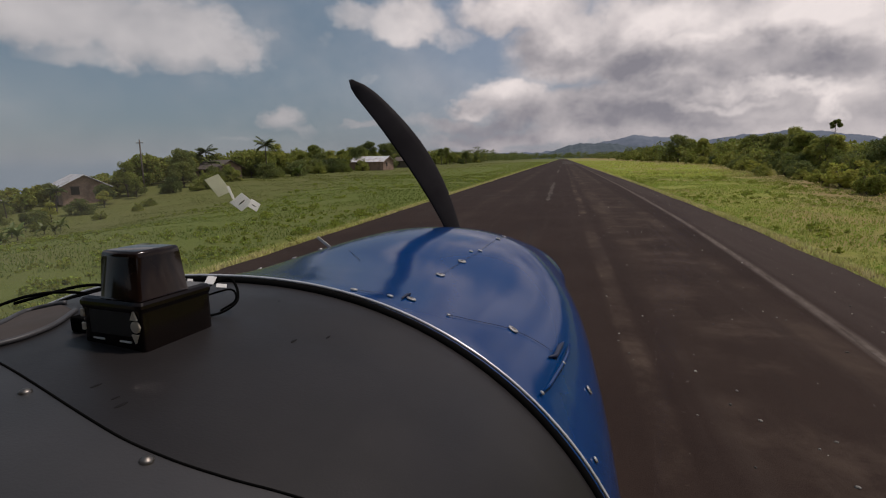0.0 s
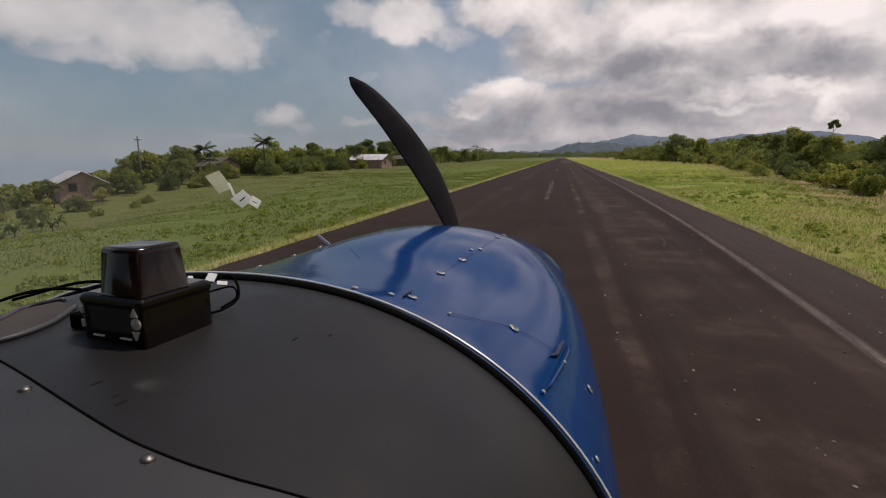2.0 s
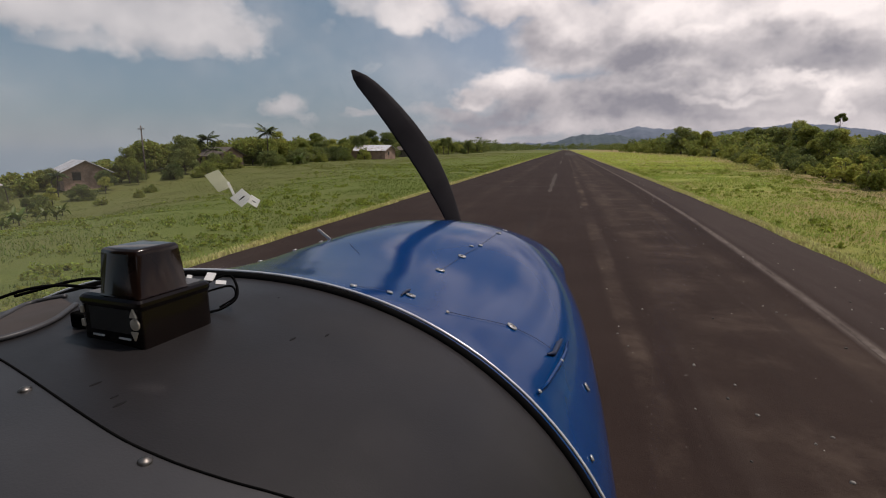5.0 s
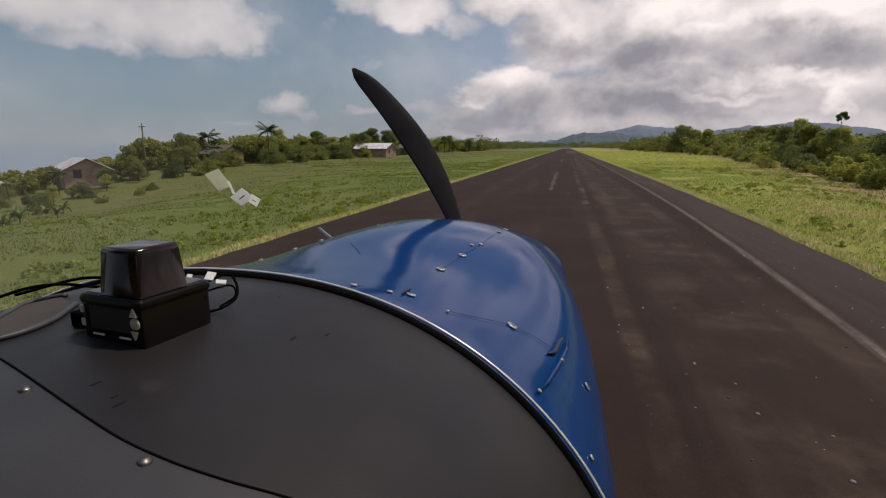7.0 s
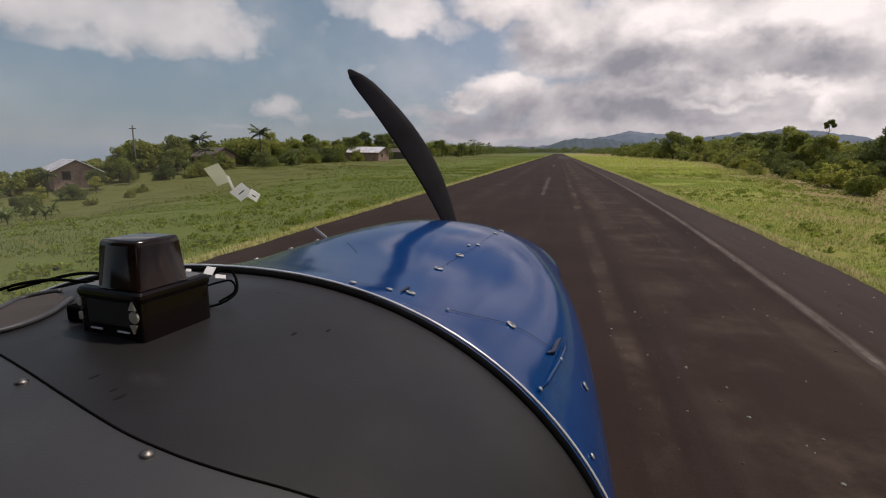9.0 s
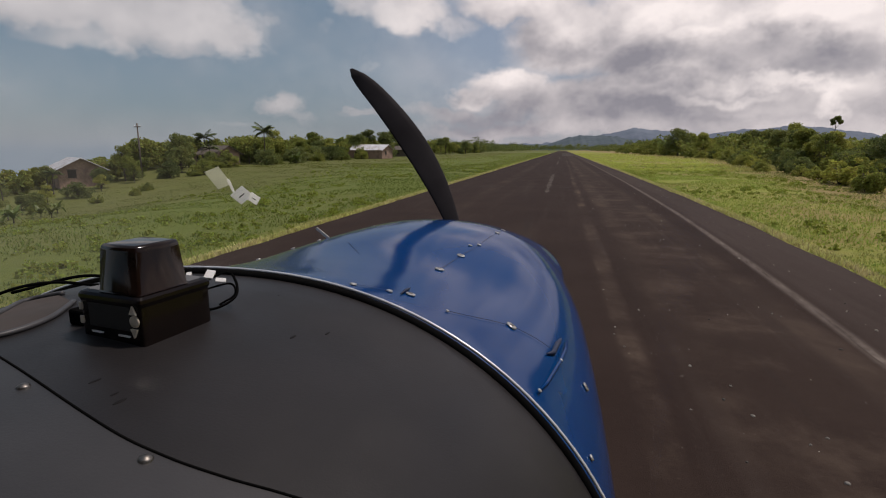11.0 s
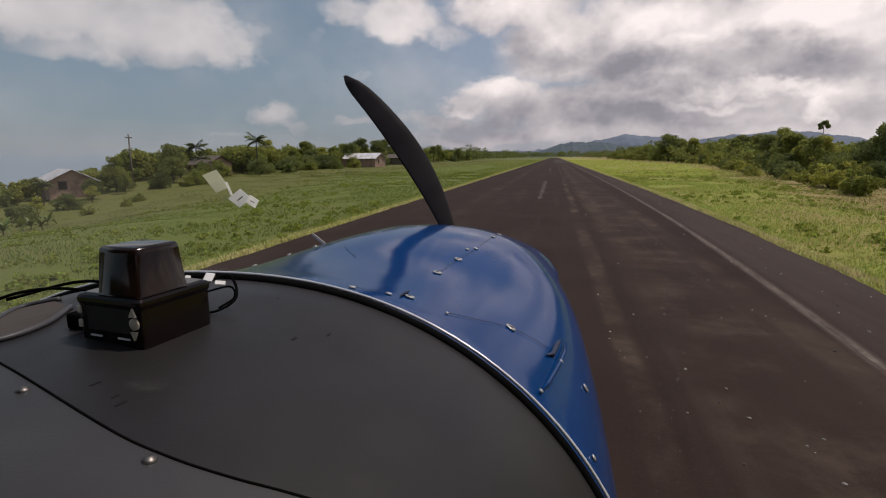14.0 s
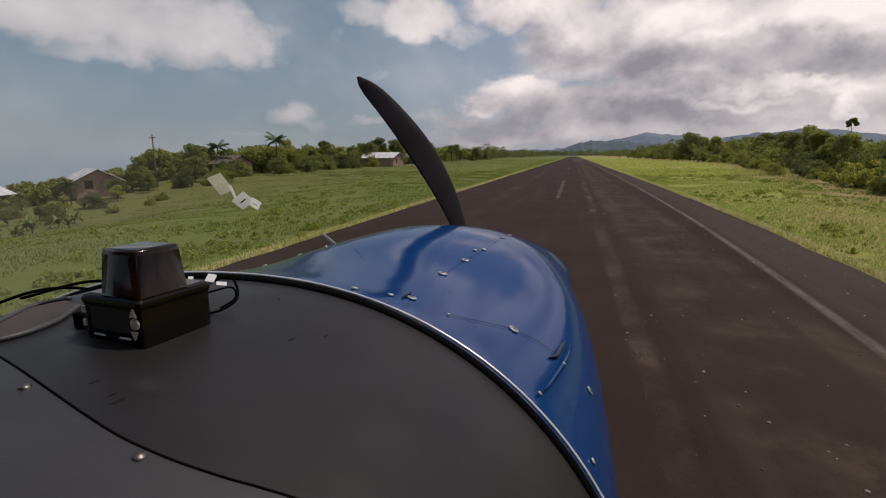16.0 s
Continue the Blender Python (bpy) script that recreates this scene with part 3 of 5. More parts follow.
def smooth_station(y):
    """The stations rounded off, over a longer stretch along the middle of the cowling."""
    if y >= 2.0:
        return station(y)
    d = 0.04 + 0.05 * smooth((y - 0.72) / 0.2) * smooth((1.95 - y) / 0.3)
    r = [station(y + d * k) for k in (-2, -1, 0, 1, 2)]
    return tuple(sum(c) / len(r) for c in zip(*r))


def arch(y, u, lift=0.0):
    """A point of the nose's skin: u from -1 (left flank) over 0 (crown) to 1 (right flank)."""
    xc, w, zt, h = smooth_station(y)
    w, zt = w + lift, zt + lift
    n = 2.2553
    a = u * math.pi / 2
    cx = math.copysign(abs(math.sin(a)) ** (2 / n), a)
    cz = abs(math.cos(a)) ** (2 / n)
    back = SWEEP * min(1.0, max(0.0, (1.4 - y) / 0.7)) * cx * cx
    return Vector((xc + w * cx, y - back, H + zt - h + h * cz))


def skin(name, ys, us, lift, material, parent, label="", drop=0.0):
    vs, fs = [], []
    rows = len(us) + (2 if drop else 0)
    for y in ys:
        row = [arch(y, u, lift) for u in us]
        if drop:
            a, b = row[0], row[-1]
            k = 1 if y < 1.6 else 1 - 0.5 * (y - 1.6)
            row = [a + Vector((0.05, 0, -drop * k))] + row + [b + Vector((-0.05, 0, -drop * k))]
        vs += row
    for j in range(len(ys) - 1):
        for i in range(rows - 1):
            fs.append((j * rows + i, j * rows + i + 1, (j + 1) * rows + i + 1, (j + 1) * rows + i))
    ob = mesh_object(name, vs, fs, material, parent, label, True)
    return ob


def band(name, y, u0, u1, n, r, lift, material, parent, label="", dy=0.0):
    return tube(name, [arch(y + dy, u0 + (u1 - u0) * i / (n - 1), lift) for i in range(n)], r, material, parent, 8, label)


def on_skin(y, x):
    """The skin's point over x at station y, and its upward normal."""
    lo, hi = -1.0, 1.0
    for _ in range(40):
        mid = (lo + hi) / 2
        if arch(y, mid).x < x:
            lo = mid
        else:
            hi = mid
    e = 0.01
    p = arch(y, lo)
    nrm = (arch(y, lo + e) - arch(y, lo - e)).cross(arch(y - e, lo) - arch(y + e, lo))
    nrm.normalize()
    return p, nrm if nrm.z > 0 else -nrm


def disc(name, p, nrm, r, h, material, parent, label="", sides=14, dome=0.5):
    rot = nrm.to_track_quat("Z", "Y").to_matrix().to_4x4()
    m = Matrix.Translation(p) @ rot
    vs, fs = [], []
    for k, (rr, z) in enumerate(((r, -0.001), (r, h * 0.5), (r * 0.75, h * (0.5 + dome * 0.4)), (r * 0.35, h))):
        for s in range(sides):
            a = 2 * math.pi * s / sides
            vs.append(m @ Vector((rr * math.cos(a), rr * math.sin(a), z)))
    for k in range(3):
        for s in range(sides):
            fs.append((k * sides + s, k * sides + (s + 1) % sides, (k + 1) * sides + (s + 1) % sides, (k + 1) * sides + s))
    fs.append(tuple(3 * sides + s for s in range(sides)))
    return mesh_object(name, vs, fs, material, parent, label, True)


def lin(a, b, n):
    return [a + (b - a) * i / (n - 1) for i in range(n)]


def blade_mesh(parent, hub, angle, radius):
    """A tapered, twisted and swept propeller blade, turned by angle from upright towards its left."""
    vs, fs, sides = [], [], 12
    for i in range(23):
        s = i / 22
        r = 0.06 + (radius - 0.06) * s
        chord = 0.060 + 0.080 * math.sin(min(1, s * 1.5) * math.pi / 2) - 0.07 * s ** 3
        if s > 0.88:
            chord *= math.sqrt(max(0.02, 1 - ((s - 0.88) / 0.123) ** 2))
        thick = 0.022 - 0.014 * s
        tw = radians(55 - 38 * s)
        for q in range(sides):
            a = 2 * math.pi * q / sides
            cx, cy = chord / 2 * math.cos(a), thick / 2 * math.sin(a) * (1.2 + 0.6 * math.cos(a))
            x = cx * math.cos(tw) - cy * math.sin(tw)
            y = cx * math.sin(tw) + cy * math.cos(tw)
            vs.append(hub + Matrix.Rotation(-angle, 3, "Y") @ Vector((x - 0.26 * s * s, y, r)))
    for i in range(22):
        for q in range(sides):
            fs.append((i * sides + q, i * sides + (q + 1) % sides, (i + 1) * sides + (q + 1) % sides, (i + 1) * sides + q))
    fs.append(tuple(22 * sides + q for q in range(sides)))
    return mesh_object("blade", vs, fs, PROP, parent, smooth=True)


def wheel(parent, x, y, r):
    vs, fs = [], []
    seg, ring = 24, 10
    for i in range(seg):
        a = 2 * math.pi * i / seg
        for j in range(ring):
            b = 2 * math.pi * j / ring
            rr = r - 0.075 + 0.075 * math.cos(b)
            vs.append((x + 0.07 * math.sin(b), y + rr * math.cos(a), r + rr * math.sin(a)))
    for i in range(seg):
        for j in range(ring):
            fs.append((i * ring + j, i * ring + (j + 1) % ring, (i + 1) % seg * ring + (j + 1) % ring, (i + 1) % seg * ring + j))
    t = mesh_object("tyre", vs, fs, RUBBER, parent, smooth=True)
    tube("rim", [(x - 0.05, y, r), (x + 0.05, y, r)], r - 0.13, SCREW, t, 16)


def aeroplane():
    ac = thing("aeroplane", "small aeroplane with blue cowling and black deck on the runway", "aircraft", pose(0, 0, 0))
    us = lin(-1, 1, 61)
    # blue nose
    cowl = skin("cowling", lin(DECK_Y + 0.012, 1.98, 34) + lin(2.0, 2.2, 12), us, -0.002, BLUE, ac, "glossy dark blue metal cowling", drop=0.32)
    # black deck under the windscreen, two sheets with an overlap
    deck = skin("deck", lin(-0.28, DECK_Y, 40), us, 0.0, BLACK, ac, "matt black vinyl deck panel", drop=0.35)
    seam = curve_through([(-0.85, 0.50, 0), (-0.68, 0.425, 0), (-0.5081, 0.3569, 0), (-0.4028, 0.3201, 0), (-0.3253, 0.3020, 0), (-0.2741, 0.3012, 0),
                          (-0.2316, 0.3099, 0), (-0.1941, 0.3242, 0), (-0.11, 0.36, 0), (0.0, 0.40, 0)], 70)
    pts = [on_skin(p.y, p.x)[0] + Vector((0, 0, 0.0012)) for p in seam]
    rear = []
    for j in range(12):
        for p in seam:
            yy = p.y + (-0.27 - p.y) * j / 11
            rear.append(on_skin(yy, p.x)[0] + Vector((0, 0, 0.0010)))
    k = len(seam)
    mesh_object("rear_panel", rear, [(j * k + i, j * k + i + 1, (j + 1) * k + i + 1, (j + 1) * k + i) for j in range(11) for i in range(k - 1)],
                PANEL_SHEEN, deck, "rear deck panel with sky sheen put into its grey", True)
    tube("seam", pts, 0.0011, RUBBER, deck, 6, "dark overlapping panel seam")
    for sx, sy in ((-0.4324, 0.3181), (-0.2834, 0.2915)):
        p, nn = on_skin(sy, sx)
        disc("screw", p, nn, 0.0050, 0.0044, SCREW, deck, "domed steel screw")
    for sx, sy, sr in ((-0.295, 0.5224, 0.0060), (-0.269, 0.559, 0.0050), (-0.392, 0.349, 0.0055), (-0.350, 0.334, 0.0065), (-0.362, 0.340, 0.004), (-0.372, 0.62, 0.002)):
        p, nn = on_skin(sy, sx)
        scuff = disc("scuff", Vector((0, 0, 0)), Vector((0, 0, 1)), sr, 0.0004, SCUFF, deck, "dark scuff mark")
        scuff.matrix_basis = Matrix.Translation(p) @ nn.to_track_quat("Z", "Y").to_matrix().to_4x4() @ Matrix.Diagonal((1.0, 0.28, 1, 1))
    band("edge_rubber", DECK_Y, -1, 1, 80, 0.0072, 0.0002, RUBBER, deck, "black rubber edging", dy=-0.0075)
    band("edge_trim", DECK_Y, -1, 1, 80, 0.0024, 0.0078, CHROME, deck, "bright metal edge trim", dy=-0.0015)
    # fasteners, hinge line and latch on the cowling
    for x, y, r in ((-0.0834, 0.937, 0.0100), (-0.2431, 0.8207, 0.0085), (-0.2706, 0.7921, 0.0052), (-0.2533, 1.070, 0.0100), (-0.3229, 0.7635, 0.0058),
                    (-0.2375, 1.2314, 0.0100), (-0.2354, 1.350, 0.0055), (-0.2165, 1.3827, 0.0060), (-0.1997, 1.652, 0.0085), (-0.1953, 1.793, 0.0085),
                    (0.0568, 1.0189, 0.0090), (0.0539, 0.788, 0.0050), (-0.741, 1.160, 0.0060), (-0.719, 1.291, 0.0060), (-0.695, 1.399, 0.0060), (-0.178, 0.819, 0.003)):
        p, nn = on_skin(y, x)
        f = disc("fastener", p, nn, r, 0.0014, CAMLOC, cowl, "pale metal fastener")
        if r > 0.008:
            disc("fastener_head", p + nn * 0.0012, nn, r * 0.42, 0.0012, SCREW, f, "dull steel screw head", 10)
    for path in (((-0.178, 0.8187), (-0.1346, 0.8698), (-0.0859, 0.9311), (-0.0312, 0.974), (-0.0054, 0.9883)),
                 ((-0.2533, 1.070), (-0.2375, 1.2314), (-0.2165, 1.3827), (-0.1997, 1.652), (-0.1953, 1.793)),
                 ((-0.5344, 1.2396), (-0.49, 1.165), (-0.4506, 1.1007)), ((-0.3229, 0.7635), (-0.30, 0.776), (-0.2706, 0.7921))):
        line = [on_skin(q.y, q.x)[0] - Vector((0, 0, 0.0002)) for q in curve_through([(x, y, 0) for x, y in path], 24)]
        tube("panel_joint", line, 0.0004, SLOT, cowl, 6, "thin dark panel joint")
    # short dark streak next to a fastener
    a, b = on_skin(0.8003, -0.2534)[0], on_skin(0.8575, -0.2554)[0]
    tube("panel_slot", [a, a.lerp(b, 0.5) + Vector((0, 0, 0.001)), b], [0.0012, 0.0026, 0.0012], SLOT, cowl, 6, "short dark streak on the cowling")
    # the latch lies along the flank: a rod on a dark recess, with a bright rivet at each end
    rod = [on_skin(y, x) for x, y in ((-0.0261, 0.7676), (-0.0165, 0.8228), (-0.0005, 0.9454), (0.0087, 1.021), (0.0164, 1.0986))]
    latch = tube("latch", [p + nn * h for (p, nn), h in zip(rod, (0.002, 0.004, 0.008, 0.009, 0.003))], [0.0015, 0.0026, 0.0036, 0.0042, 0.002], BLUE, cowl, 8, "blue metal latch handle")
    for i in (0, 2):
        disc("rivet", rod[i][0] + rod[i][1] * (0.003, 0, 0.011)[i], rod[i][1], 0.0036, 0.002, CAMLOC, latch, "bright rivet")
    hole = [on_skin(y, x) for x, y in ((-0.020, 0.94), (-0.0085, 0.974), (-0.0010, 1.040), (0.006, 1.085))]
    tube("latch_slot", [p + nn * 0.001 for p, nn in hole], [0.001, 0.0048, 0.0055, 0.002], SLOT, cowl, 8, "dark latch recess")
    p, nn = on_skin(1.438, -0.685)
    part("air_probe", box(-0.0042, -0.002, -0.004, 0.0042, 0.002, 0.044, 0.0012, Matrix.Translation(p) @ pose(0, 0, 0, 0, -50, 10)), PROBE, cowl, "small pale metal probe")
    # windscreen
    vs, fs = [], []
    n, rows = 41, 14
    for j in range(rows):
        s = j / (rows - 1)
        for i in range(n):
            q = arch(DECK_Y + 0.004, -1 + 2 * i / (n - 1), 0.006)
            top = Vector((-0.56 + (q.x + 0.56) * 0.86, -0.15, H + 0.42 + (q.z - H + 0.19) * 0.25))
            r = q.lerp(top, s)
            r.z += 0.10 * math.sin(s * math.pi)
            r.y += 0.10 * math.sin(s * math.pi)
            vs.append(r)
        for s2 in (1, 2):
            vs.append(r + Vector((0.30 * s2, -0.35 * s2, 0)))
    n += 2
    for j in range(rows - 1):
        for i in range(n - 1):
            fs.append((j * n + i, j * n + i + 1, (j + 1) * n + i + 1, (j + 1) * n + i))
    ws = mesh_object("windscreen", vs, fs, GLASS, ac, "clear curved windscreen", True)
    ws.visible_shadow = False
    # propeller
    hub = Vector((-0.43, 2.27, H - 0.47))
    prop = tube("propeller", [hub + Vector((0, -0.07, 0)), hub + Vector((0, 0.05, 0)), hub + Vector((0, 0.16, 0)), hub + Vector((0, 0.2, 0))],
                [0.09, 0.09, 0.055, 0.01], PROP, ac, 18, "dark two-blade propeller at rest")
    for a in (16, 196):
        blade_mesh(prop, hub, radians(a), 0.92)
    # unseen wing, cabin roof and lining over and behind the seats, added to shape reflections
    part("wing", box(-5.2, -1.30, H + 0.42, 4.1, -0.05, H + 0.56, 0.05), BLUE, ac, "unseen high blue wing added over the cabin")
    part("cabin_lining", box(-1.25, -1.12, H - 1.0, 0.16, -1.08, H + 0.41), CABIN, ac, "unseen grey cabin rear lining added behind the seats")
    part("cabin_roof", box(-1.25, -1.07, H + 0.37, 0.16, -0.06, H + 0.405), CABIN, ac, "unseen grey cabin roof lining added overhead")
    for sx in (-1.27, 0.14):
        part("side_panel", box(sx, -1.07, H - 1.0, sx + 0.04, -0.05, H - 0.15), CABIN, ac, "unseen grey cabin side panel added for reflections")
    # belly, cabin floor and undercarriage
    part("belly", box(-1.0, -1.1, H - 1.02, -0.12, 1.9, H - 0.93, 0.03), BLUE, ac, "blue belly")
    part("firewall", box(-1.08, DECK_Y - 0.05, H - 0.98, -0.02, DECK_Y - 0.03, H - 0.42), BLACK, ac)
    tube("gear_leg", [(-0.56, 1.55, H - 0.98), (-0.56, 1.65, 0.30)], [0.04, 0.03], SCREW, ac, 10)
    tube("gear_leg", [(-0.56, -0.35, H - 0.98), (-1.55, -0.4, 0.30)], [0.05, 0.03], BLUE, ac, 10)
    tube("gear_leg", [(-0.56, -0.35, H - 0.98), (0.43, -0.4, 0.30)], [0.05, 0.03], BLUE, ac, 10)
    for x, y in ((-0.56, 1.68), (-1.6, -0.4), (0.48, -0.4)):
        wheel(ac, x, y, 0.30)
    return ac


def receiver():
    """The black traffic receiver on the deck."""
    p, nn = on_skin(0.47, -0.45)
    zq = p.z
    m = pose(-0.4405, 0.4670, zq, 0, 0, -8)
    r = thing("traffic_receiver", "glossy black receiver box with domed top on the deck", "electronic device", m)
    bm = bmesh.new()
    rings = []
    for z, kx, in_ in ((-0.008, 0.0430, 0.0), (0.036, 0.0430, 0.0), (0.0405, 0.0446, 0.0), (0.0440, 0.0444, 0.0), (0.0468, 0.0425, 0.0020), (0.0485, 0.0380, 0.0065)):
        ring = []
        for q in range(24):
            a = 2 * math.pi * (q + 0.5) / 24
            cx, cy = math.cos(a), math.sin(a)
            e = 2 / 12 if cx > 0 and cy > 0 else 2 / 22
            ring.append(bm.verts.new((kx * math.copysign(abs(cx) ** e, cx), (kx + 0.003) * math.copysign(abs(cy) ** e, cy), z)))
        rings.append(ring)
    for a, b in zip(rings, rings[1:]):
        for q in range(24):
            bm.faces.new((a[q], a[(q + 1) % 24], b[(q + 1) % 24], b[q]))
    bm.faces.new(rings[0]), bm.faces.new(rings[-1])
    part("body", bm, SHELL, r, "black case with a rounded shoulder")
    bm = bmesh.new()
    vs = []
    for z, k in ((0.048, 1.0), (0.050, 0.97), (0.0900, 0.868), (0.0940, 0.845), (0.0962, 0.80), (0.0968, 0.70)):
        vs.append([bm.verts.new((0.0125 + sx * 0.0295 * k, -0.0135 + sy * 0.031 * k, z)) for sx, sy in
                   ((-1, -0.91), (-0.91, -1), (0.91, -1), (1, -0.91), (1, 0.91), (0.91, 1), (-0.91, 1), (-1, 0.91))])
    for a, b in zip(vs, vs[1:]):
        for i in range(8):
            bm.faces.new((a[i], a[(i + 1) % 8], b[(i + 1) % 8], b[i]))
    bm.faces.new(vs[-1])
    part("dome", bm, DOME_REFLECTED, r, "tapered black antenna dome", True)
    front = -0.0465
    for dz in (0.0310, 0.0165):
        part("side_key", box(-0.0425, front - 0.0016, dz - 0.0042, -0.0375, front + 0.001, dz + 0.0042, 0.0012), SILVER, r, "small silver side key")
    for cx in (0.034,):
        for dz, s in ((0.0325, 1), (0.0115, -1)):
            bm = bmesh.new()
            tri = [bm.verts.new((cx + q * 0.0045, front + y, dz + (0.006 if q == 0 else -0.003) * s)) for y in (0, -0.002) for q in (-1, 1, 0)]
            bm.faces.new(tri[:3]), bm.faces.new(tri[3:])
            for i in range(3):
                bm.faces.new((tri[i], tri[(i + 1) % 3], tri[3 + (i + 1) % 3], tri[3 + i]))
            part("arrow_key", bm, SILVER, r, "silver arrow key")
        disc("round_key", Vector((cx, front, 0.022)), Vector((0, -1, 0)), 0.0062, 0.0012, SILVER, r, "silver round key")
    for x0, x1 in ((-0.028, -0.012), (0.010, 0.026)):
        part("caption_bar", box(x0, front - 0.0006, 0.0045, x1, front + 0.001, 0.0062), WHITE, r, "tiny unreadable white caption")
    part("screen", box(-0.030, front - 0.0004, 0.011, 0.029, front + 0.001, 0.036, 0.0008), DARK, r, "dark display window")
    pc = m @ Vector((-0.073, -0.020, 0))
    up = on_skin(pc.y, pc.x)[0].z - zq
    part("plug", add_box(box(-0.086, -0.032, up - 0.001, -0.060, -0.008, up + 0.017, 0.003), -0.061, -0.026, up + 0.003, -0.042, -0.014, up + 0.012, 0.001), RUBBER, r, "black power plug")
    return r


def cables():
    def wire(name, pts, label, r=0.0022, material=None):
        c = curve_through(pts, 40)
        ob = tube(name, [Vector((q.x, q.y, max(q.z, on_skin(q.y, q.x)[0].z + r))) for q in c], r, material or RUBBER, None, 8)
        return tagged(ob, label, "cable")
    z = H - 0.197
    TAGS = ((-0.4520, 0.545, 0.037, 20, 0.006, 0.010), (-0.4440, 0.545, 0.031, 55, 0.011, 0.005), (-0.4215, 0.545, 0.0405, 10, 0.011, 0.012), (-0.4070, 0.545, 0.034, 30, 0.012, 0.006))
    wire("cable", [(-0.50, 0.51, z + 0.02), (-0.56, 0.56, z + 0.018), (-0.623, 0.579, z + 0.006), (-0.70, 0.585, z + 0.004), (-0.741, 0.566, z), (-0.80, 0.55, z - 0.02)], "thin black cable lying across the deck")
    wire("cable", [(-0.50, 0.515, z + 0.015), (-0.60, 0.585, z + 0.014), (-0.68, 0.60, z + 0.010), (-0.76, 0.565, z - 0.01)], "thin black cable beside the receiver")
    wire("cable", [(-0.43, 0.53, z + 0.03), (-0.41, 0.56, z + 0.040), (-0.397, 0.56, z + 0.03), (-0.391, 0.55, z + 0.014), (-0.402, 0.535, z + 0.004), (-0.42, 0.525, z)], "looped black cable behind the receiver", 0.0016)
    wire("cable", [(-0.42, 0.53, z + 0.025), (-0.405, 0.56, z + 0.026), (-0.396, 0.555, z + 0.014), (-0.408, 0.54, z + 0.004)], "thin black cable behind the receiver", 0.0013)
    for px, py, pz, rz, w, h in TAGS:
        bm = box(-w / 2, -0.001, -h / 2, w / 2, 0.001, h / 2, 0.0004, pose(px, py, z + pz, -50, 8, rz))
        tagged(part("cable_tag", bm, WHITE), "small white paper tag folded round a cable", "tag", "cable tags")
    # vent slot with pale lips at the deck's left
    lip = [(-0.62, 0.40), (-0.672, 0.4897), (-0.715, 0.555), (-0.6916, 0.5714), (-0.6718, 0.5735)]
    lip2 = [(-0.575, 0.385), (-0.5629, 0.410), (-0.5609, 0.4325), (-0.5687, 0.4652), (-0.60, 0.52)]
    v = thing("vent_slot", "oval defroster slot with grey lips in the deck", "air vent", pose(0, 0, 0))
    up, dn = [], []
    for src, dst in ((lip, up), (lip2, dn)):
        for q in curve_through([(x, y, 0) for x, y in src], 24):
            dst.append(on_skin(q.y, q.x)[0] + Vector((0, 0, 0.0025)))
    grey = mat("grey_lip", (0.055, 0.055, 0.058), (0.038, 0.038, 0.040), 20.0, 0.5)
    tube("lip", up, 0.0035, grey, v, 6, "grey edging of the slot")
    tube("lip", dn, 0.0035, grey, v, 6, "grey edging of the slot")
    rows = []
    for q in lin(0, 1, 7):
        rows += [on_skin(p.y, p.x)[0] + Vector((0, 0, 0.0015)) for p in (a.lerp(b, q) for a, b in zip(up, dn))]
    mesh_object("slot", rows, [(24 * j + i, 24 * j + i + 1, 24 * j + i + 25, 24 * j + i + 24) for j in range(6) for i in range(23)], BROWN, v, "brown slot liner", True)


def stickers():
    """Reflections of the cable tags in the windscreen, built as small pale sheets."""
    for px, pz, w, h, ry, mt in ((-0.4715, -0.0457, 0.020, 0.026, -22, MIRRORED_TAG_GREY), (-0.437, -0.0686, 0.021, 0.017, -38, MIRRORED_TAG),
                                 (-0.418, -0.0729, 0.014, 0.013, 35, MIRRORED_TAG), (-0.4528, -0.0556, 0.0035, 0.018, -8, MIRRORED_TAG)):
        m = pose(px, 0.645, H + pz, 42, ry, 22)
        st = tagged(part("windscreen_sticker", box(-w / 2, -0.0004, -h * 0.70, w / 2, 0.0004, h * 0.70, 0.0), mt), "small white patch standing in for a tag's reflection in the windscreen", "sticker", "windscreen stickers")
        st.matrix_basis = m
        if w > 0.01 and mt is MIRRORED_TAG:
            part("print_bar", box(-w * 0.22, -0.0009, -h * 0.04, w * 0.22, -0.0005, h * 0.05), RUBBER, st, "unreadable dark print on the mirrored tag")


aeroplane()
receiver()
cables()
# reflected tags, as patches on the windscreen
stickers()

# ---------------------------------------------------------------- plants
rng = np.random.default_rng(11)


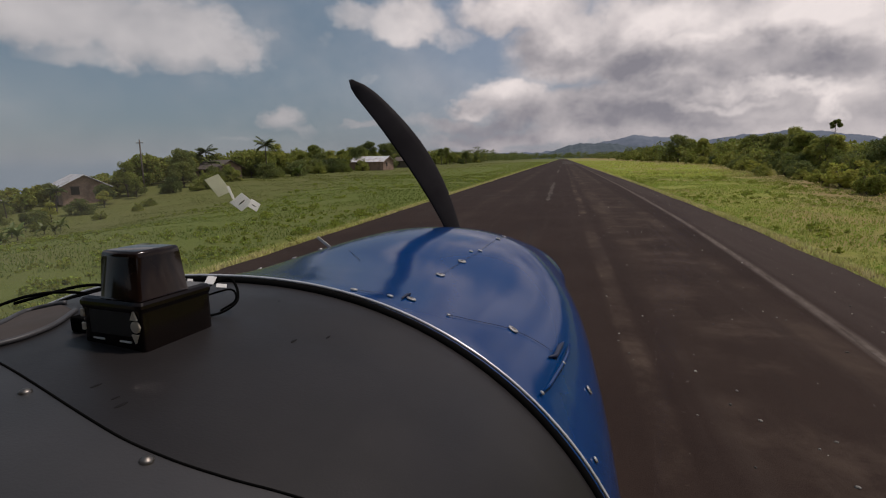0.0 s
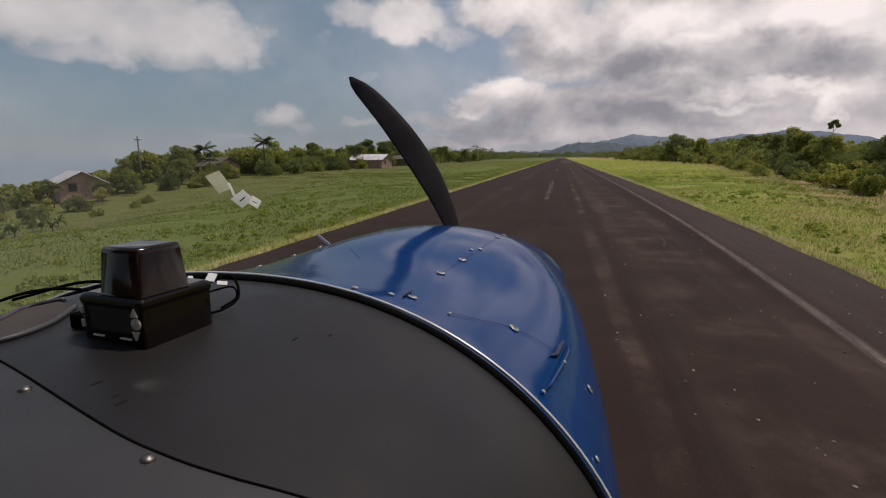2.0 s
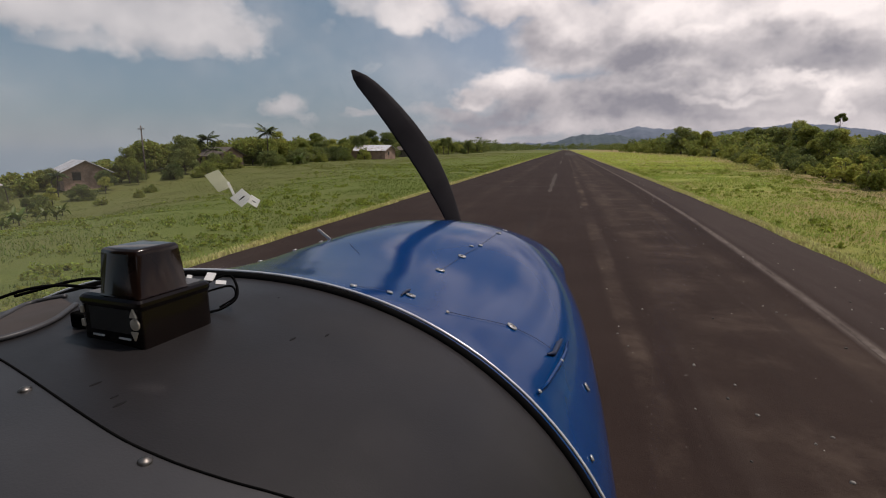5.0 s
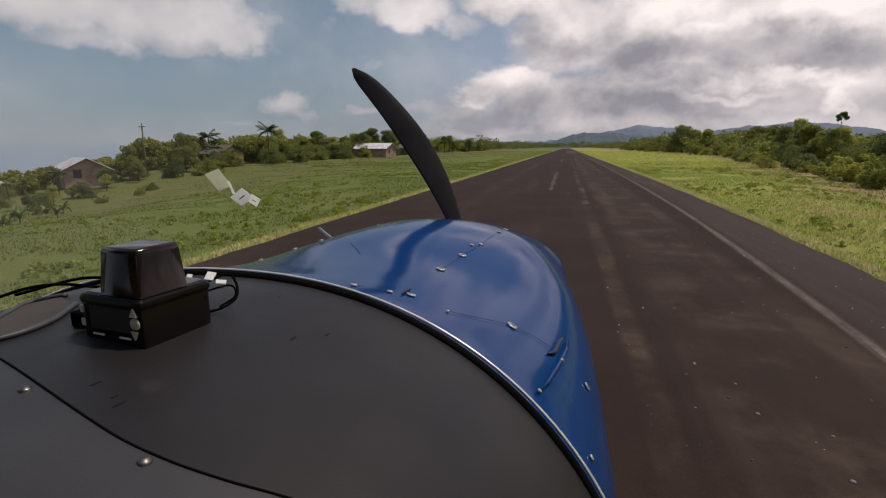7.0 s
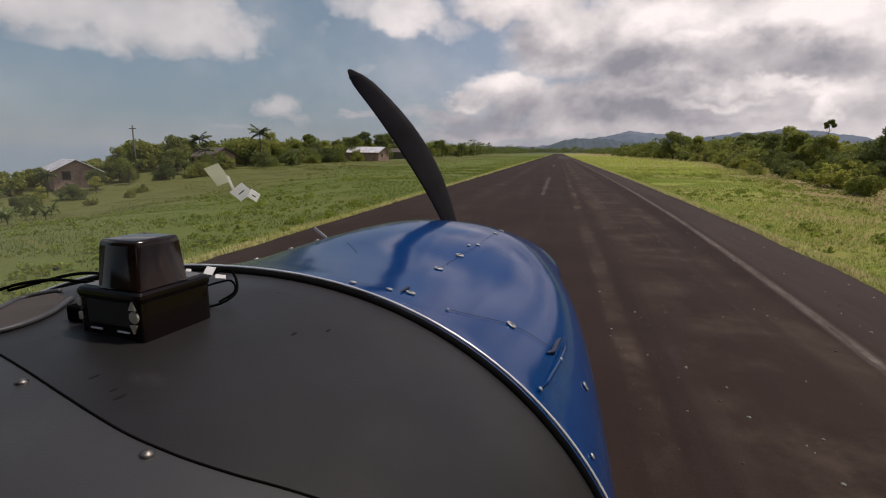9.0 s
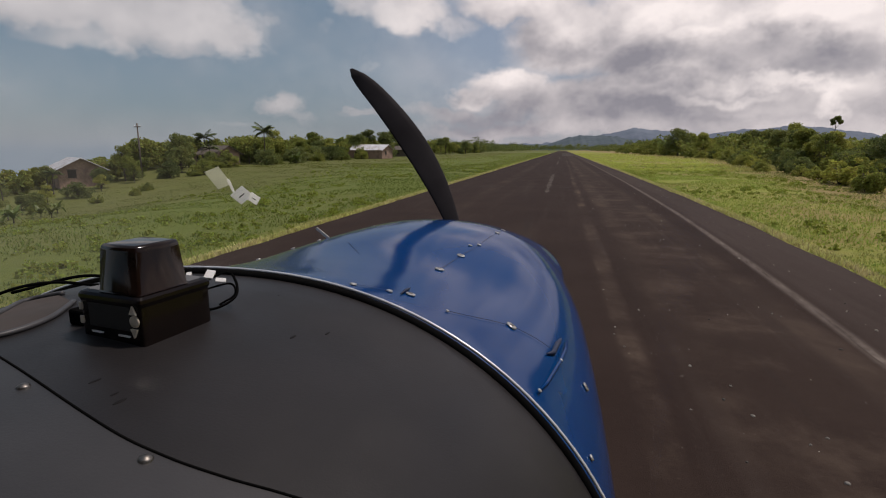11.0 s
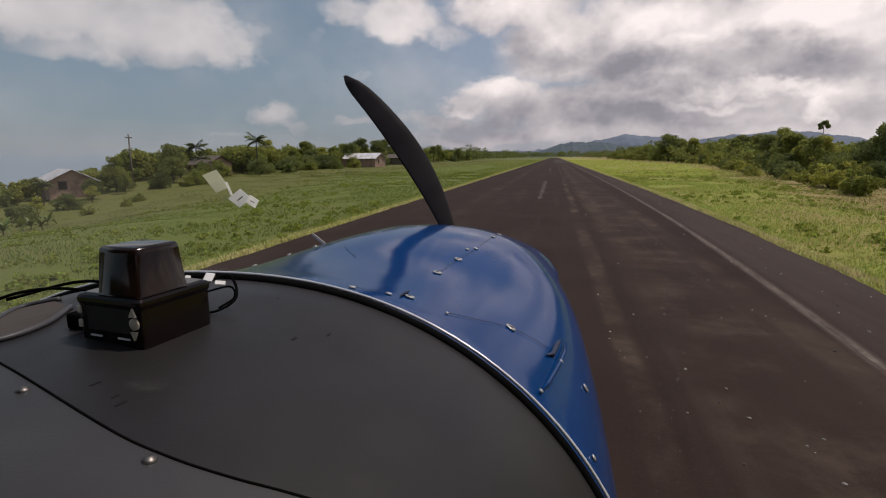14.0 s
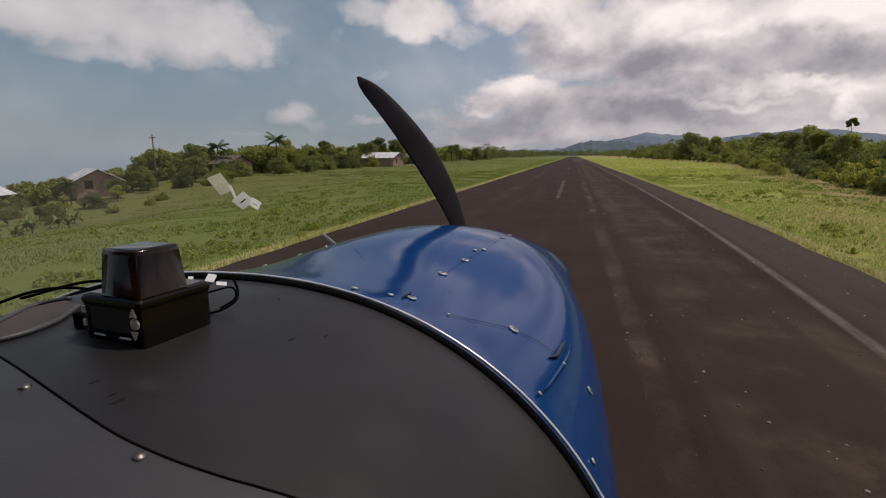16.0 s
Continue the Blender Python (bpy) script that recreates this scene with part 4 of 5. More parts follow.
def leaf_cloud(centers, radii, count, size, flatten=0.8, aspect=1.7):
    """Leaf quads scattered through the outer part of round clumps: vertices and faces."""
    centers, radii = np.array(centers, float), np.array(radii, float)
    k = rng.choice(len(centers), count, p=radii ** 2 / (radii ** 2).sum())
    d = rng.normal(size=(count, 3))
    d /= np.linalg.norm(d, axis=1)[:, None]
    r = radii[k] * (0.35 + 0.7 * rng.random(count) ** 0.55)
    pos = centers[k] + d * r[:, None] * np.array([1, 1, flatten])
    a = d * 0.7 + rng.normal(size=(count, 3)) * 0.6
    a[:, 2] -= 0.15
    a /= np.linalg.norm(a, axis=1)[:, None]
    b = np.cross(a, rng.normal(size=(count, 3)))
    b /= np.linalg.norm(b, axis=1)[:, None] + 1e-9
    s = size * (0.6 + 0.8 * rng.random(count))[:, None]
    p0, p2 = pos - a * s * aspect / 2, pos + a * s * aspect / 2
    p1, p3 = pos + b * s / 2, pos - b * s / 2
    v = np.stack([p0, p1, p2, p3], 1).reshape(-1, 3)
    f = np.arange(count * 4).reshape(-1, 4)
    return v, f


def quick_mesh(name, v, f, material):
    me = bpy.data.meshes.new(name)
    me.from_pydata(v.tolist(), [], f.tolist())
    me.materials.append(material)
    me.update()
    return me


def merge(data):
    vs, fs, o = [], [], 0
    for v, f in data:
        vs += [tuple(q) for q in v]
        fs += [tuple(i + o for i in q) for q in f]
        o += len(v)
    return vs, fs


def make_tree(seed, height, spread, clumps, leaves, leaf, material, trunk=0.35, thick=0.16, flat=0.8):
    """One broadleaf tree at the origin: trunk with limbs, and a crown of leaves."""
    rr = random.Random(seed)
    top = Vector((rr.uniform(-.2, .2), rr.uniform(-.2, .2), height * 0.8))
    stem = curve_through([(0, 0, -0.4), (rr.uniform(-.1, .1), 0, height * trunk), tuple(top)], 8)
    data = [tube_data(stem, [thick * (1 - 0.85 * i / 7) for i in range(8)], 7)]
    cs, rs = [], []
    for i in range(clumps):
        a = i * 2.4 + rr.uniform(-.4, .4)
        q = rr.random()
        z = height * (trunk + (0.93 - trunk) * (0.12 + 0.88 * q))
        env = math.sin(min(1.0, (1.08 - q) * 1.25) * math.pi / 2)
        d = spread * env * rr.uniform(0.35, 1.0)
        c = Vector((d * math.cos(a), d * math.sin(a), z))
        cs.append(c)
        rs.append(spread * rr.uniform(0.24, 0.46))
        s = stem[min(6, 2 + int(q * 5))]
        data.append(tube_data([s, s.lerp(c, 0.55) + Vector((0, 0, -0.06 * spread)), c], [thick * 0.38, thick * 0.24, thick * 0.08], 5))
    t = thing("tree", "", "")
    v, f = merge(data)
    mesh_object("trunk", v, f, BARK, t, smooth=True)
    lv, lf = leaf_cloud(cs, rs, leaves, leaf, flat)
    c = new("crown", quick_mesh("crown", lv, lf, material))
    c.parent = t
    return t


def make_bush(seed, height, spread, clumps, leaves, leaf, material):
    """A ragged bush: clumps of unequal size, some shoots standing out."""
    rr = random.Random(seed)
    cs, rs = [], []
    for i in range(clumps):
        a, d = rr.uniform(0, 6.28), spread * math.sqrt(rr.random())
        z = height * rr.uniform(0.08, 0.80) * (1 - 0.45 * (d / spread) ** 2)
        cs.append((d * math.cos(a) * 1.15, d * math.sin(a) * 0.95, z))
        rs.append(height * rr.choice((0.10, 0.13, 0.17, 0.22, 0.27)))
    for i in range(7):
        a, d = rr.uniform(0, 6.28), spread * rr.uniform(0.1, 0.9)
        cs.append((d * math.cos(a), d * math.sin(a), height * rr.uniform(0.75, 1.0)))
        rs.append(height * rr.uniform(0.07, 0.12))
    t = thing("bush", "", "")
    data = [tube_data([(0, 0, -0.3), Vector(c) * 0.5, c], [0.05, 0.035, 0.01], 5) for c in cs[:9] + cs[-7:]]
    v, f = merge(data)
    mesh_object("stems", v, f, BARK, t, smooth=True)
    lv, lf = leaf_cloud(cs, rs, leaves, leaf, 0.9)
    c = new("crown", quick_mesh("crown", lv, lf, material))
    c.parent = t
    return t


def frond_data(base, az, length, droop, lift, leaflets=26, lw=0.11, ll=0.8):
    """A palm frond: rib and leaflets."""
    out = Vector((math.cos(az), math.sin(az), 0))
    side = Vector((-out.y, out.x, 0))
    rib = [base + out * (length * s) + Vector((0, 0, lift * s * length - droop * length * s * s)) for s in [i / 9 for i in range(10)]]
    data = [tube_data(rib, [0.025 - 0.02 * i / 9 for i in range(10)], 4)]
    vs, fs = [], []
    for i in range(leaflets):
        s = 0.15 + 0.85 * i / (leaflets - 1)
        j = min(8, int(s * 9))
        p = rib[j].lerp(rib[j + 1], s * 9 - j)
        for sd in (-1, 1):
            L = ll * math.sin(math.pi * (0.12 + 0.8 * s)) * length / 2.2
            tip = p + side * (sd * L * 0.8) + out * (L * 0.45) - Vector((0, 0, L * 0.4))
            w = out * lw
            o = len(vs)
            vs += [p - w, p + w, tip]
            fs.append((o, o + 1, o + 2))
    data.append((vs, fs))
    return data


def make_palm(seed, height, lean=0.3, fronds=22, length=2.4):
    rr = random.Random(seed)
    t = thing("palm_tree", "", "")
    stem = curve_through([(0, 0, -0.4), (lean * 0.3, 0, height * 0.5), (lean, 0.1, height)], 10)
    v, f = tube_data(stem, [0.17 - 0.07 * i / 9 for i in range(10)], 9)
    mesh_object("trunk", v, f, BARK, t, smooth=True)
    data = []
    for i in range(fronds):
        data += frond_data(stem[-1], i * 2.4, length * rr.uniform(0.8, 1.1), rr.uniform(0.45, 1.0), rr.uniform(0.0, 1.5))
    v, f = merge(data)
    mesh_object("crown", v, f, FROND, t)
    return t


def make_banana(seed, height):
    rr = random.Random(seed)
    t = thing("banana_plant", "", "")
    v, f = tube_data([(0, 0, -0.3), (0.03, 0, height * 0.28)], [0.10, 0.06], 8)
    mesh_object("trunk", v, f, BARK, t, smooth=True)
    vs, fs = [], []
    for i in range(12):
        az, L = i * 2.4, height * rr.uniform(0.5, 0.85)
        out = Vector((math.cos(az), math.sin(az), 0))
        side = Vector((-out.y, out.x, 0))
        lift, droop = rr.uniform(0.8, 1.9), rr.uniform(0.7, 1.3)
        o = len(vs)
        for s in range(8):
            q = s / 7
            p = Vector((0, 0, height * 0.22)) + out * (L * q * 0.75) + Vector((0, 0, L * (lift * q - droop * q * q)))
            w = L * 0.16 * math.sin(math.pi * min(1, 0.1 + 0.87 * q))
            vs += [p - side * w + Vector((0, 0, w * 0.5)), p, p + side * w + Vector((0, 0, w * 0.5))]
        for s in range(7):
            for c in range(2):
                fs.append((o + 3 * s + c, o + 3 * s + c + 1, o + 3 * s + c + 4, o + 3 * s + c + 3))
    mesh_object("crown", vs, fs, BANANA, t)
    return t


PLANTS = {}


def sow(kind, x, y, scale, turn, label, category, group):
    src = PLANTS[kind]
    m = pose(x, y, ground_z(x, y) - 0.05, 0, 0, turn)
    if src["used"]:
        ob = copy_thing(src["ob"], m)
    else:
        ob, src["used"] = src["ob"], True
        ob.matrix_basis = m
    ob.scale = (scale * rng.uniform(0.9, 1.35), scale * rng.uniform(0.9, 1.2), scale * src["up"])
    return tagged(ob, label, category, group)


def stock():
    def put(kind, ob, up=1.0):
        PLANTS[kind] = {"ob": ob, "used": False, "up": up}
    put("broad", make_tree(1, 7.0, 2.6, 26, 7000, 0.165, LEAF_DARK, 0.30, 0.20))
    put("broad2", make_tree(2, 6.0, 2.2, 22, 6500, 0.145, LEAF, 0.25, 0.15))
    put("tall", make_tree(3, 9.0, 2.3, 18, 5200, 0.15, LEAF_DARK, 0.45, 0.18))
    put("airy", make_tree(4, 6.5, 1.9, 15, 3600, 0.125, LEAF, 0.35, 0.11))
    put("giant", make_tree(5, 13.0, 5.4, 36, 9000, 0.30, LEAF_DARK, 0.28, 0.42, 0.7))
    put("bush", make_bush(6, 3.4, 2.0, 26, 5400, 0.135, LEAF))
    put("bush2", make_bush(7, 2.6, 1.9, 22, 4600, 0.122, LEAF_LIGHT))
    put("bush3", make_bush(8, 4.4, 2.3, 30, 5800, 0.15, LEAF_DARK))
    put("emergent", make_tree(13, 12.0, 1.5, 7, 900, 0.24, LEAF_DARK, 0.78, 0.12))
    put("palm", make_palm(9, 7.0))
    put("palm2", make_palm(10, 5.2, 0.6, 18, 2.1))
    put("banana", make_banana(12, 3.2))


stock()
LABELS = {"broad": "dark green broadleaf tree with dense rounded crown", "broad2": "green broadleaf tree with uneven crown",
          "tall": "tall tree with high dark crown above bare trunk", "airy": "slender tree with thin airy foliage",
          "giant": "large spreading dark green tree beside the meadow", "bush": "dense green bush at the edge of the meadow",
          "bush2": "bright yellow-green bush at the edge of the meadow", "bush3": "tall dark green shrub at the meadow's edge",
          "emergent": "tall lone tree with small crown on a thin trunk",
          "palm": "tall coconut palm with drooping fronds", "palm2": "leaning coconut palm with ragged fronds",
          "banana": "banana plant with broad torn leaves beside houses"}
CATS = {"palm": "palm", "palm2": "palm", "banana": "banana plant", "bush": "bush", "bush2": "bush", "bush3": "bush"}


def plant(kind, x, y, s=1.0, side="village trees"):
    sow(kind, x, y, s, rng.uniform(0, 360), LABELS[kind], CATS.get(kind, "tree"), side)


def left_trees():
    for kind, x, y, s in (
            ("airy", -45, 47, 1.15), ("broad", -47, 58, 1.0), ("palm", -50, 67, 0.85), ("tall", -49, 62, 0.70), ("airy", -49, 84, 1.1), ("broad2", -50, 101, 1.2),
            ("palm2", -43, 37, 0.85), ("tall", -47, 40, 0.60), ("banana", -28, 19.5, 0.7), ("banana", -32, 26.5, 0.8), ("banana", -30.5, 22.5, 0.75), ("banana", -33, 28.5, 0.9), ("banana", -34, 26, 1.0),
            ("bush", -35.5, 29, 0.6), ("bush2", -31.5, 23.5, 0.45), ("bush3", -38, 31, 0.75), ("broad2", -39, 28.5, 0.5), ("bush", -36, 38.5, 0.5),
            ("bush3", -40, 36.5, 0.75), ("airy", -39, 33, 0.6), ("broad", -43, 42, 0.6), ("bush", -37.5, 41.5, 0.5), ("bush3", -42, 50, 0.8),
            ("bush2", -40, 51.5, 0.6), ("broad2", -47, 58, 0.8), ("bush3", -44, 60, 0.8), ("tall", -50, 75, 0.62), ("bush", -42, 72, 0.8), ("bush3", -44, 83, 0.8),
            ("bush3", -45, 91, 0.85), ("bush", -43, 99, 0.9), ("broad", -47, 97, 0.75), ("bush3", -46, 105, 0.9), ("bush", -45, 122, 0.9),
            ("banana", -29, 21.5, 0.8), ("banana", -31, 24, 1.1), ("banana", -30, 25.5, 0.9), ("bush2", -33, 23, 0.7), ("tall", -36, 28.5, 0.42),
            ("bush", -37, 26, 0.7), ("bush3", -42, 31, 0.6), ("bush2", -40, 33, 0.6), ("palm2", -46, 35, 0.6), ("bush3", -48, 36, 0.7), ("broad2", -41, 40, 0.55), ("bush2", -35.5, 34, 0.6),
            ("airy", -43, 46, 0.72), ("bush3", -45, 48, 0.7), ("broad", -44.5, 55, 0.70), ("bush", -40, 53, 0.75), ("bush2", -42, 57, 1.05),
            ("bush", -43, 62, 1.0), ("palm2", -46, 62, 0.72), ("broad", -45, 70, 0.75), ("bush3", -41, 68, 0.8), ("palm", -43, 71, 1.05),
            ("bush3", -41, 76, 0.8), ("banana", -39.5, 74, 1.0), ("broad2", -46, 88, 0.8), ("bush", -42, 86, 0.8), ("bush3", -43, 94, 0.9),
            ("airy", -46, 100, 0.9), ("broad2", -47, 108, 0.95), ("bush", -44, 112, 1.0), ("bush3", -46, 135, 1.0), ("broad", -48, 142, 0.95),
            ("giant", -40, -62, 1.0), ("broad", -44, -30, 1.0), ("bush3", -40, -12, 1.0), ("broad2", -43, 4, 1.0), ("bush", -38, 12, 0.9)):
        plant(kind, x, y, s * min(1.0, max(0.6, 0.6 + (y - 22) / 75)) * 0.77 * (0.72 if y < 52 else 0.86 if y < 78 else 1.0) if y > 10 else s)
    y = 120.0
    kinds = ["broad", "broad2", "bush3", "bush", "tall", "airy", "bush3", "broad"]
    while y < 330:
        k = kinds[int(rng.integers(len(kinds)))]
        plant(k, -46 - rng.uniform(0, 9), y, rng.uniform(0.6, 0.92))
        y += rng.uniform(3.5, 7)


def belt_edge(y):
    """The front of the growth along the right verge, which spreads away from the runway."""
    return 15.0 + 1.0 * math.sin(y * 0.06) + 0.19 * min(105.0, max(0.0, y - 25))


TALL = {"bush": 3.6, "bush2": 2.8, "bush3": 4.6, "broad": 7.0, "broad2": 6.0, "tall": 9.0, "airy": 6.5, "palm2": 6.5, "emergent": 12.0}


def right_belt():
    y = 8.0
    kinds = ["bush", "bush2", "bush3", "bush3", "bush", "bush2"]
    while y < 160:
        for row in range(3 if y < 110 else 2):
            k = kinds[int(rng.integers(len(kinds)))]
            if row == 2 and rng.random() < 0.45:
                k = ["broad2", "airy", "broad"][int(rng.integers(3))]
            high = (2.0 + 0.020 * y) * rng.uniform(0.38, 1.0) * (0.7, 0.92, 1.05)[row]
            plant(k, belt_edge(y) + row * (3.0 + y * 0.03) + rng.uniform(-0.9, 0.9), y + rng.uniform(-1, 1), high / TALL[k], "bushes along the runway")
        y += rng.uniform(2.2, 3.4) * (1 + y / 170)
    for k, off, yy, high in (("tall", 9, 58, 4.1), ("broad2", 7, 80, 5.0), ("airy", 6, 66, 4.3), ("broad", 11, 104, 5.8), ("tall", 8, 92, 5.6), ("broad2", 10, 114, 6.2),
                             ("broad2", 9, 74, 4.4), ("airy", 7, 46, 3.6), ("broad2", 8, 38, 3.0), ("broad", 8, 52, 3.6), ("broad2", 6, 70, 3.9), ("broad", 9, 86, 4.6),
                             ("broad", 10, 62, 3.9), ("tall", 12, 120, 6.6), ("broad", 8, 130, 7.0), ("broad2", 5, 135, 6.0), ("broad", 10, 145, 7.2), ("airy", 9, 96, 4.8),
                             ("broad2", 9, 30, 2.6), ("broad", 8, 33, 2.9), ("broad2", 9, 97, 5.6), ("tall", 5, 88, 5.4), ("airy", 9, 102, 7.0), ("broad", 6, 47, 4.7),
                             ("airy", 7, 50, 4.9), ("broad", 4, 195, 9.6), ("broad2", 9, 205, 8.0), ("broad2", 3, 160, 6.8)):
        plant(k, belt_edge(yy) + off, yy, high / TALL[k], "bushes along the runway")
    plant("emergent", 43, 99, 0.68, "bushes along the runway")


def far_woods():
    """Distant woods on both sides and past the runway's end."""
    cs, rs = [], []
    def clump(x, y, h):
        for _ in range(4):
            z = h * rng.uniform(0.25, 0.85)
            cs.append((x + rng.normal() * h * 0.28, y + rng.normal() * h * 0.28, ground_z(x, y) + z))
            rs.append(h * rng.uniform(0.2, 0.34))
    for _ in range(420):
        y = 200 + 800 * rng.random() ** 1.3
        clump(36 + rng.uniform(0, 60) + y * 0.005, y, rng.uniform(4, 8.0))
    for _ in range(420):
        y = 320 + 680 * rng.random() ** 1.2
        clump(-50 - rng.uniform(0, 70), y, rng.uniform(5, 10))
    for _ in range(260):
        clump(rng.uniform(-160, 170), rng.uniform(985, 1080), rng.uniform(7, 13))
    v, f = leaf_cloud(cs, rs, 80000, 0.75, 0.9, 1.3)
    ob = new("far_woods", quick_mesh("far_woods", v, f, LEAF_DARK))
    tagged(ob, "distant dark green tropical woods round the airstrip", "woods", kind="stuff")
    cs.clear(), rs.clear()
    for _ in range(130):
        y = 14 + 100 * rng.random()
        clump(-46 - 13 * rng.random(), y, rng.uniform(2.5, 3.7) * min(1.15, 0.55 + max(0, y - 20) / 75) * (0.72 if y < 55 else 1.0))
    for _ in range(90):
        y = 10 + 100 * rng.random()
        clump(belt_edge(y) + 6 + 14 * rng.random(), y, rng.uniform(0.5, 0.85) * (2.0 + 0.016 * y))
    v, f = leaf_cloud(cs, rs, 145000, 0.24, 0.9, 1.5)
    ob = new("front_thicket", quick_mesh("front_thicket", v, f, LEAF))
    tagged(ob, "dense green thicket close behind the front bushes", "thicket", kind="stuff")
    cs.clear(), rs.clear()
    for _ in range(230):
        y = 100 + 240 * rng.random()
        clump(-50 - 26 * rng.random(), y, rng.uniform(2.9, 4.7) * (0.85 + min(0.5, y / 400)))
    for _ in range(160):
        y = 100 + 120 * rng.random()
        clump(belt_edge(y) + 4 + 40 * rng.random(), y, rng.uniform(2.4, 4.0) * (0.85 + y / 300))
    v, f = leaf_cloud(cs, rs, 90000, 0.40, 0.9, 1.5)
    ob = new("near_woods", quick_mesh("near_woods", v, f, LEAF))
    tagged(ob, "dense green thicket behind the front trees", "thicket", kind="stuff")


def belt_end():
    """The growth on the right past the front bushes, thinning out towards the runway's end."""
    cs, rs = [], []
    for _ in range(210):
        y = 150 + 230 * rng.random()
        h = rng.choice((2.2, 3.0, 4.0, 7.0)) * rng.uniform(0.8, 1.1)
        x = 35 + rng.uniform(0, 22)
        for _ in range(4):
            cs.append((x + rng.normal() * h * 0.26, y + rng.normal() * h * 0.26, ground_z(x, y) + h * rng.uniform(0.15, 0.85)))
            rs.append(h * rng.uniform(0.18, 0.30))
    v, f = leaf_cloud(cs, rs, 52000, 0.42, 0.9, 1.4)
    tagged(new("roadside_woods", quick_mesh("roadside_woods", v, f, LEAF)), "uneven green woods beyond the verge bushes", "woods", kind="stuff")


left_trees()
right_belt()
far_woods()
belt_end()


def hills():
    def ridge(name, y, x0, x1, peaks, base, material, label):
        vs, n = [], 420
        for i in range(n):
            x = x0 + (x1 - x0) * i / (n - 1)
            h = base + sum(a * math.exp(-((x - c) / w) ** 2) for c, w, a in peaks)
            h += 12 * noise.noise((x * 0.008, y * 0.01, 0)) + 8 * noise.noise((x * 0.022, y, 2)) + 5 * noise.noise((x * 0.07, 2, 0))
            e = min(1, i / 12, (n - 1 - i) / 12)
            vs += [(x, y - 500, -2), (x, y - 200, h * 0.55 * e), (x, y, h * e), (x, y + 400, -2)]
        fs = [(4 * i + k, 4 * i + k + 1, 4 * i + k + 5, 4 * i + k + 4) for i in range(n - 1) for k in range(3)]
        tagged(mesh_object(name, vs, fs, material, smooth=True), label, "hills", kind="structure")
    ridge("backdrop_hills", 3600, -900, 3600, [(250, 220, 40), (470, 200, 66), (660, 170, 40), (1010, 240, 62), (1400, 280, 98), (1800, 260, 34), (2500, 500, 50)], 40, HILL, "forested hills with blue haze painted in on the horizon")
    ridge("backdrop_foothills", 2200, -500, 700, [(90, 150, 40), (330, 160, 22)], 16, HILL_NEAR, "dark wooded foothills with haze painted in past the runway")


hills()


def meadow_grass(name, n, y0, y1, tall, wide, label):
    """Blades in tufts on both verges, thinning with distance."""
    side = rng.random(n) < 0.5
    y = y0 + (y1 - y0) * rng.random(n) ** 1.7
    off = 30 * rng.random(n) ** 1.35
    edge = np.array([right_edge(q) for q in y.tolist()])
    x = np.where(side, edge + 0.10 + off * (0.5 + y * 0.004), RL - 0.02 - off * 1.15)
    gap = np.array([noise.noise((a * 0.35, b * 0.35, 5)) for a, b in zip(x.tolist(), y.tolist())])
    keep = gap > -0.28
    x, y, gap = x[keep], y[keep], gap[keep]
    n = len(x)
    z = np.array([ground_z(a, b) for a, b in zip(x.tolist(), y.tolist())])
    h = tall * (0.035 + 0.085 * rng.random(n) * (0.8 + gap)) * np.clip(0.55 + np.abs(x + 0.4) / 30, 0, 1.3) * np.where(x < -13, 0.5, 1.0)
    w = wide * (0.005 + 0.006 * rng.random(n)) + y * 0.0004
    az, lean = rng.uniform(0, 6.28, n), rng.uniform(0.3, 1.4, n)
    vs = []
    base = np.stack([x, y, z], 1)
    d = np.stack([np.cos(az), np.sin(az), np.zeros(n)], 1)
    s = np.stack([-np.sin(az), np.cos(az), np.zeros(n)], 1)
    up = np.array([0, 0, 1.0])
    p0, p1 = base - s * w[:, None], base + s * w[:, None]
    mid = base + d * (lean * h * 0.3)[:, None] + up * (h * 0.65)[:, None]
    p2, p3 = mid + s * (w * 0.7)[:, None], mid - s * (w * 0.7)[:, None]
    tip = base + d * (lean * h)[:, None] + up * h[:, None]
    v = np.stack([p0, p1, p2, p3, tip], 1).reshape(-1, 3)
    i = np.arange(n) * 5
    quads = np.stack([i, i + 1, i + 2, i + 3], 1).tolist()
    tris = np.stack([i + 3, i + 2, i + 4], 1).tolist()
    me = bpy.data.meshes.new(name)
    me.from_pydata(v.tolist(), [], quads + tris)
    me.materials.append(GRASS)
    tagged(new(name, me), label, "grass", kind="stuff")


def weeds():
    cs, rs = [], []
    for _ in range(3600):
        y = 3 + 70 * rng.random() ** 1.7
        if rng.random() < 0.45:
            x = right_edge(y) + 0.3 + 10.5 * rng.random()
        else:
            x = RL - 0.3 - 22 * rng.random() ** 1.2
        if noise.noise((x * 0.16, y * 0.16, 9)) < -0.02:
            continue
        r = rng.uniform(0.05, 0.15) if rng.random() < 0.93 else rng.uniform(0.16, 0.30)
        cs.append((x, y, ground_z(x, y) + r * 0.35))
        rs.append(r)
    v, f = leaf_cloud(cs, rs, 52000, 0.06, 0.55, 1.4)
    tagged(new("weeds", quick_mesh("weeds", v, f, WEED)), "low leafy green weeds among the grass", "weeds", kind="stuff")


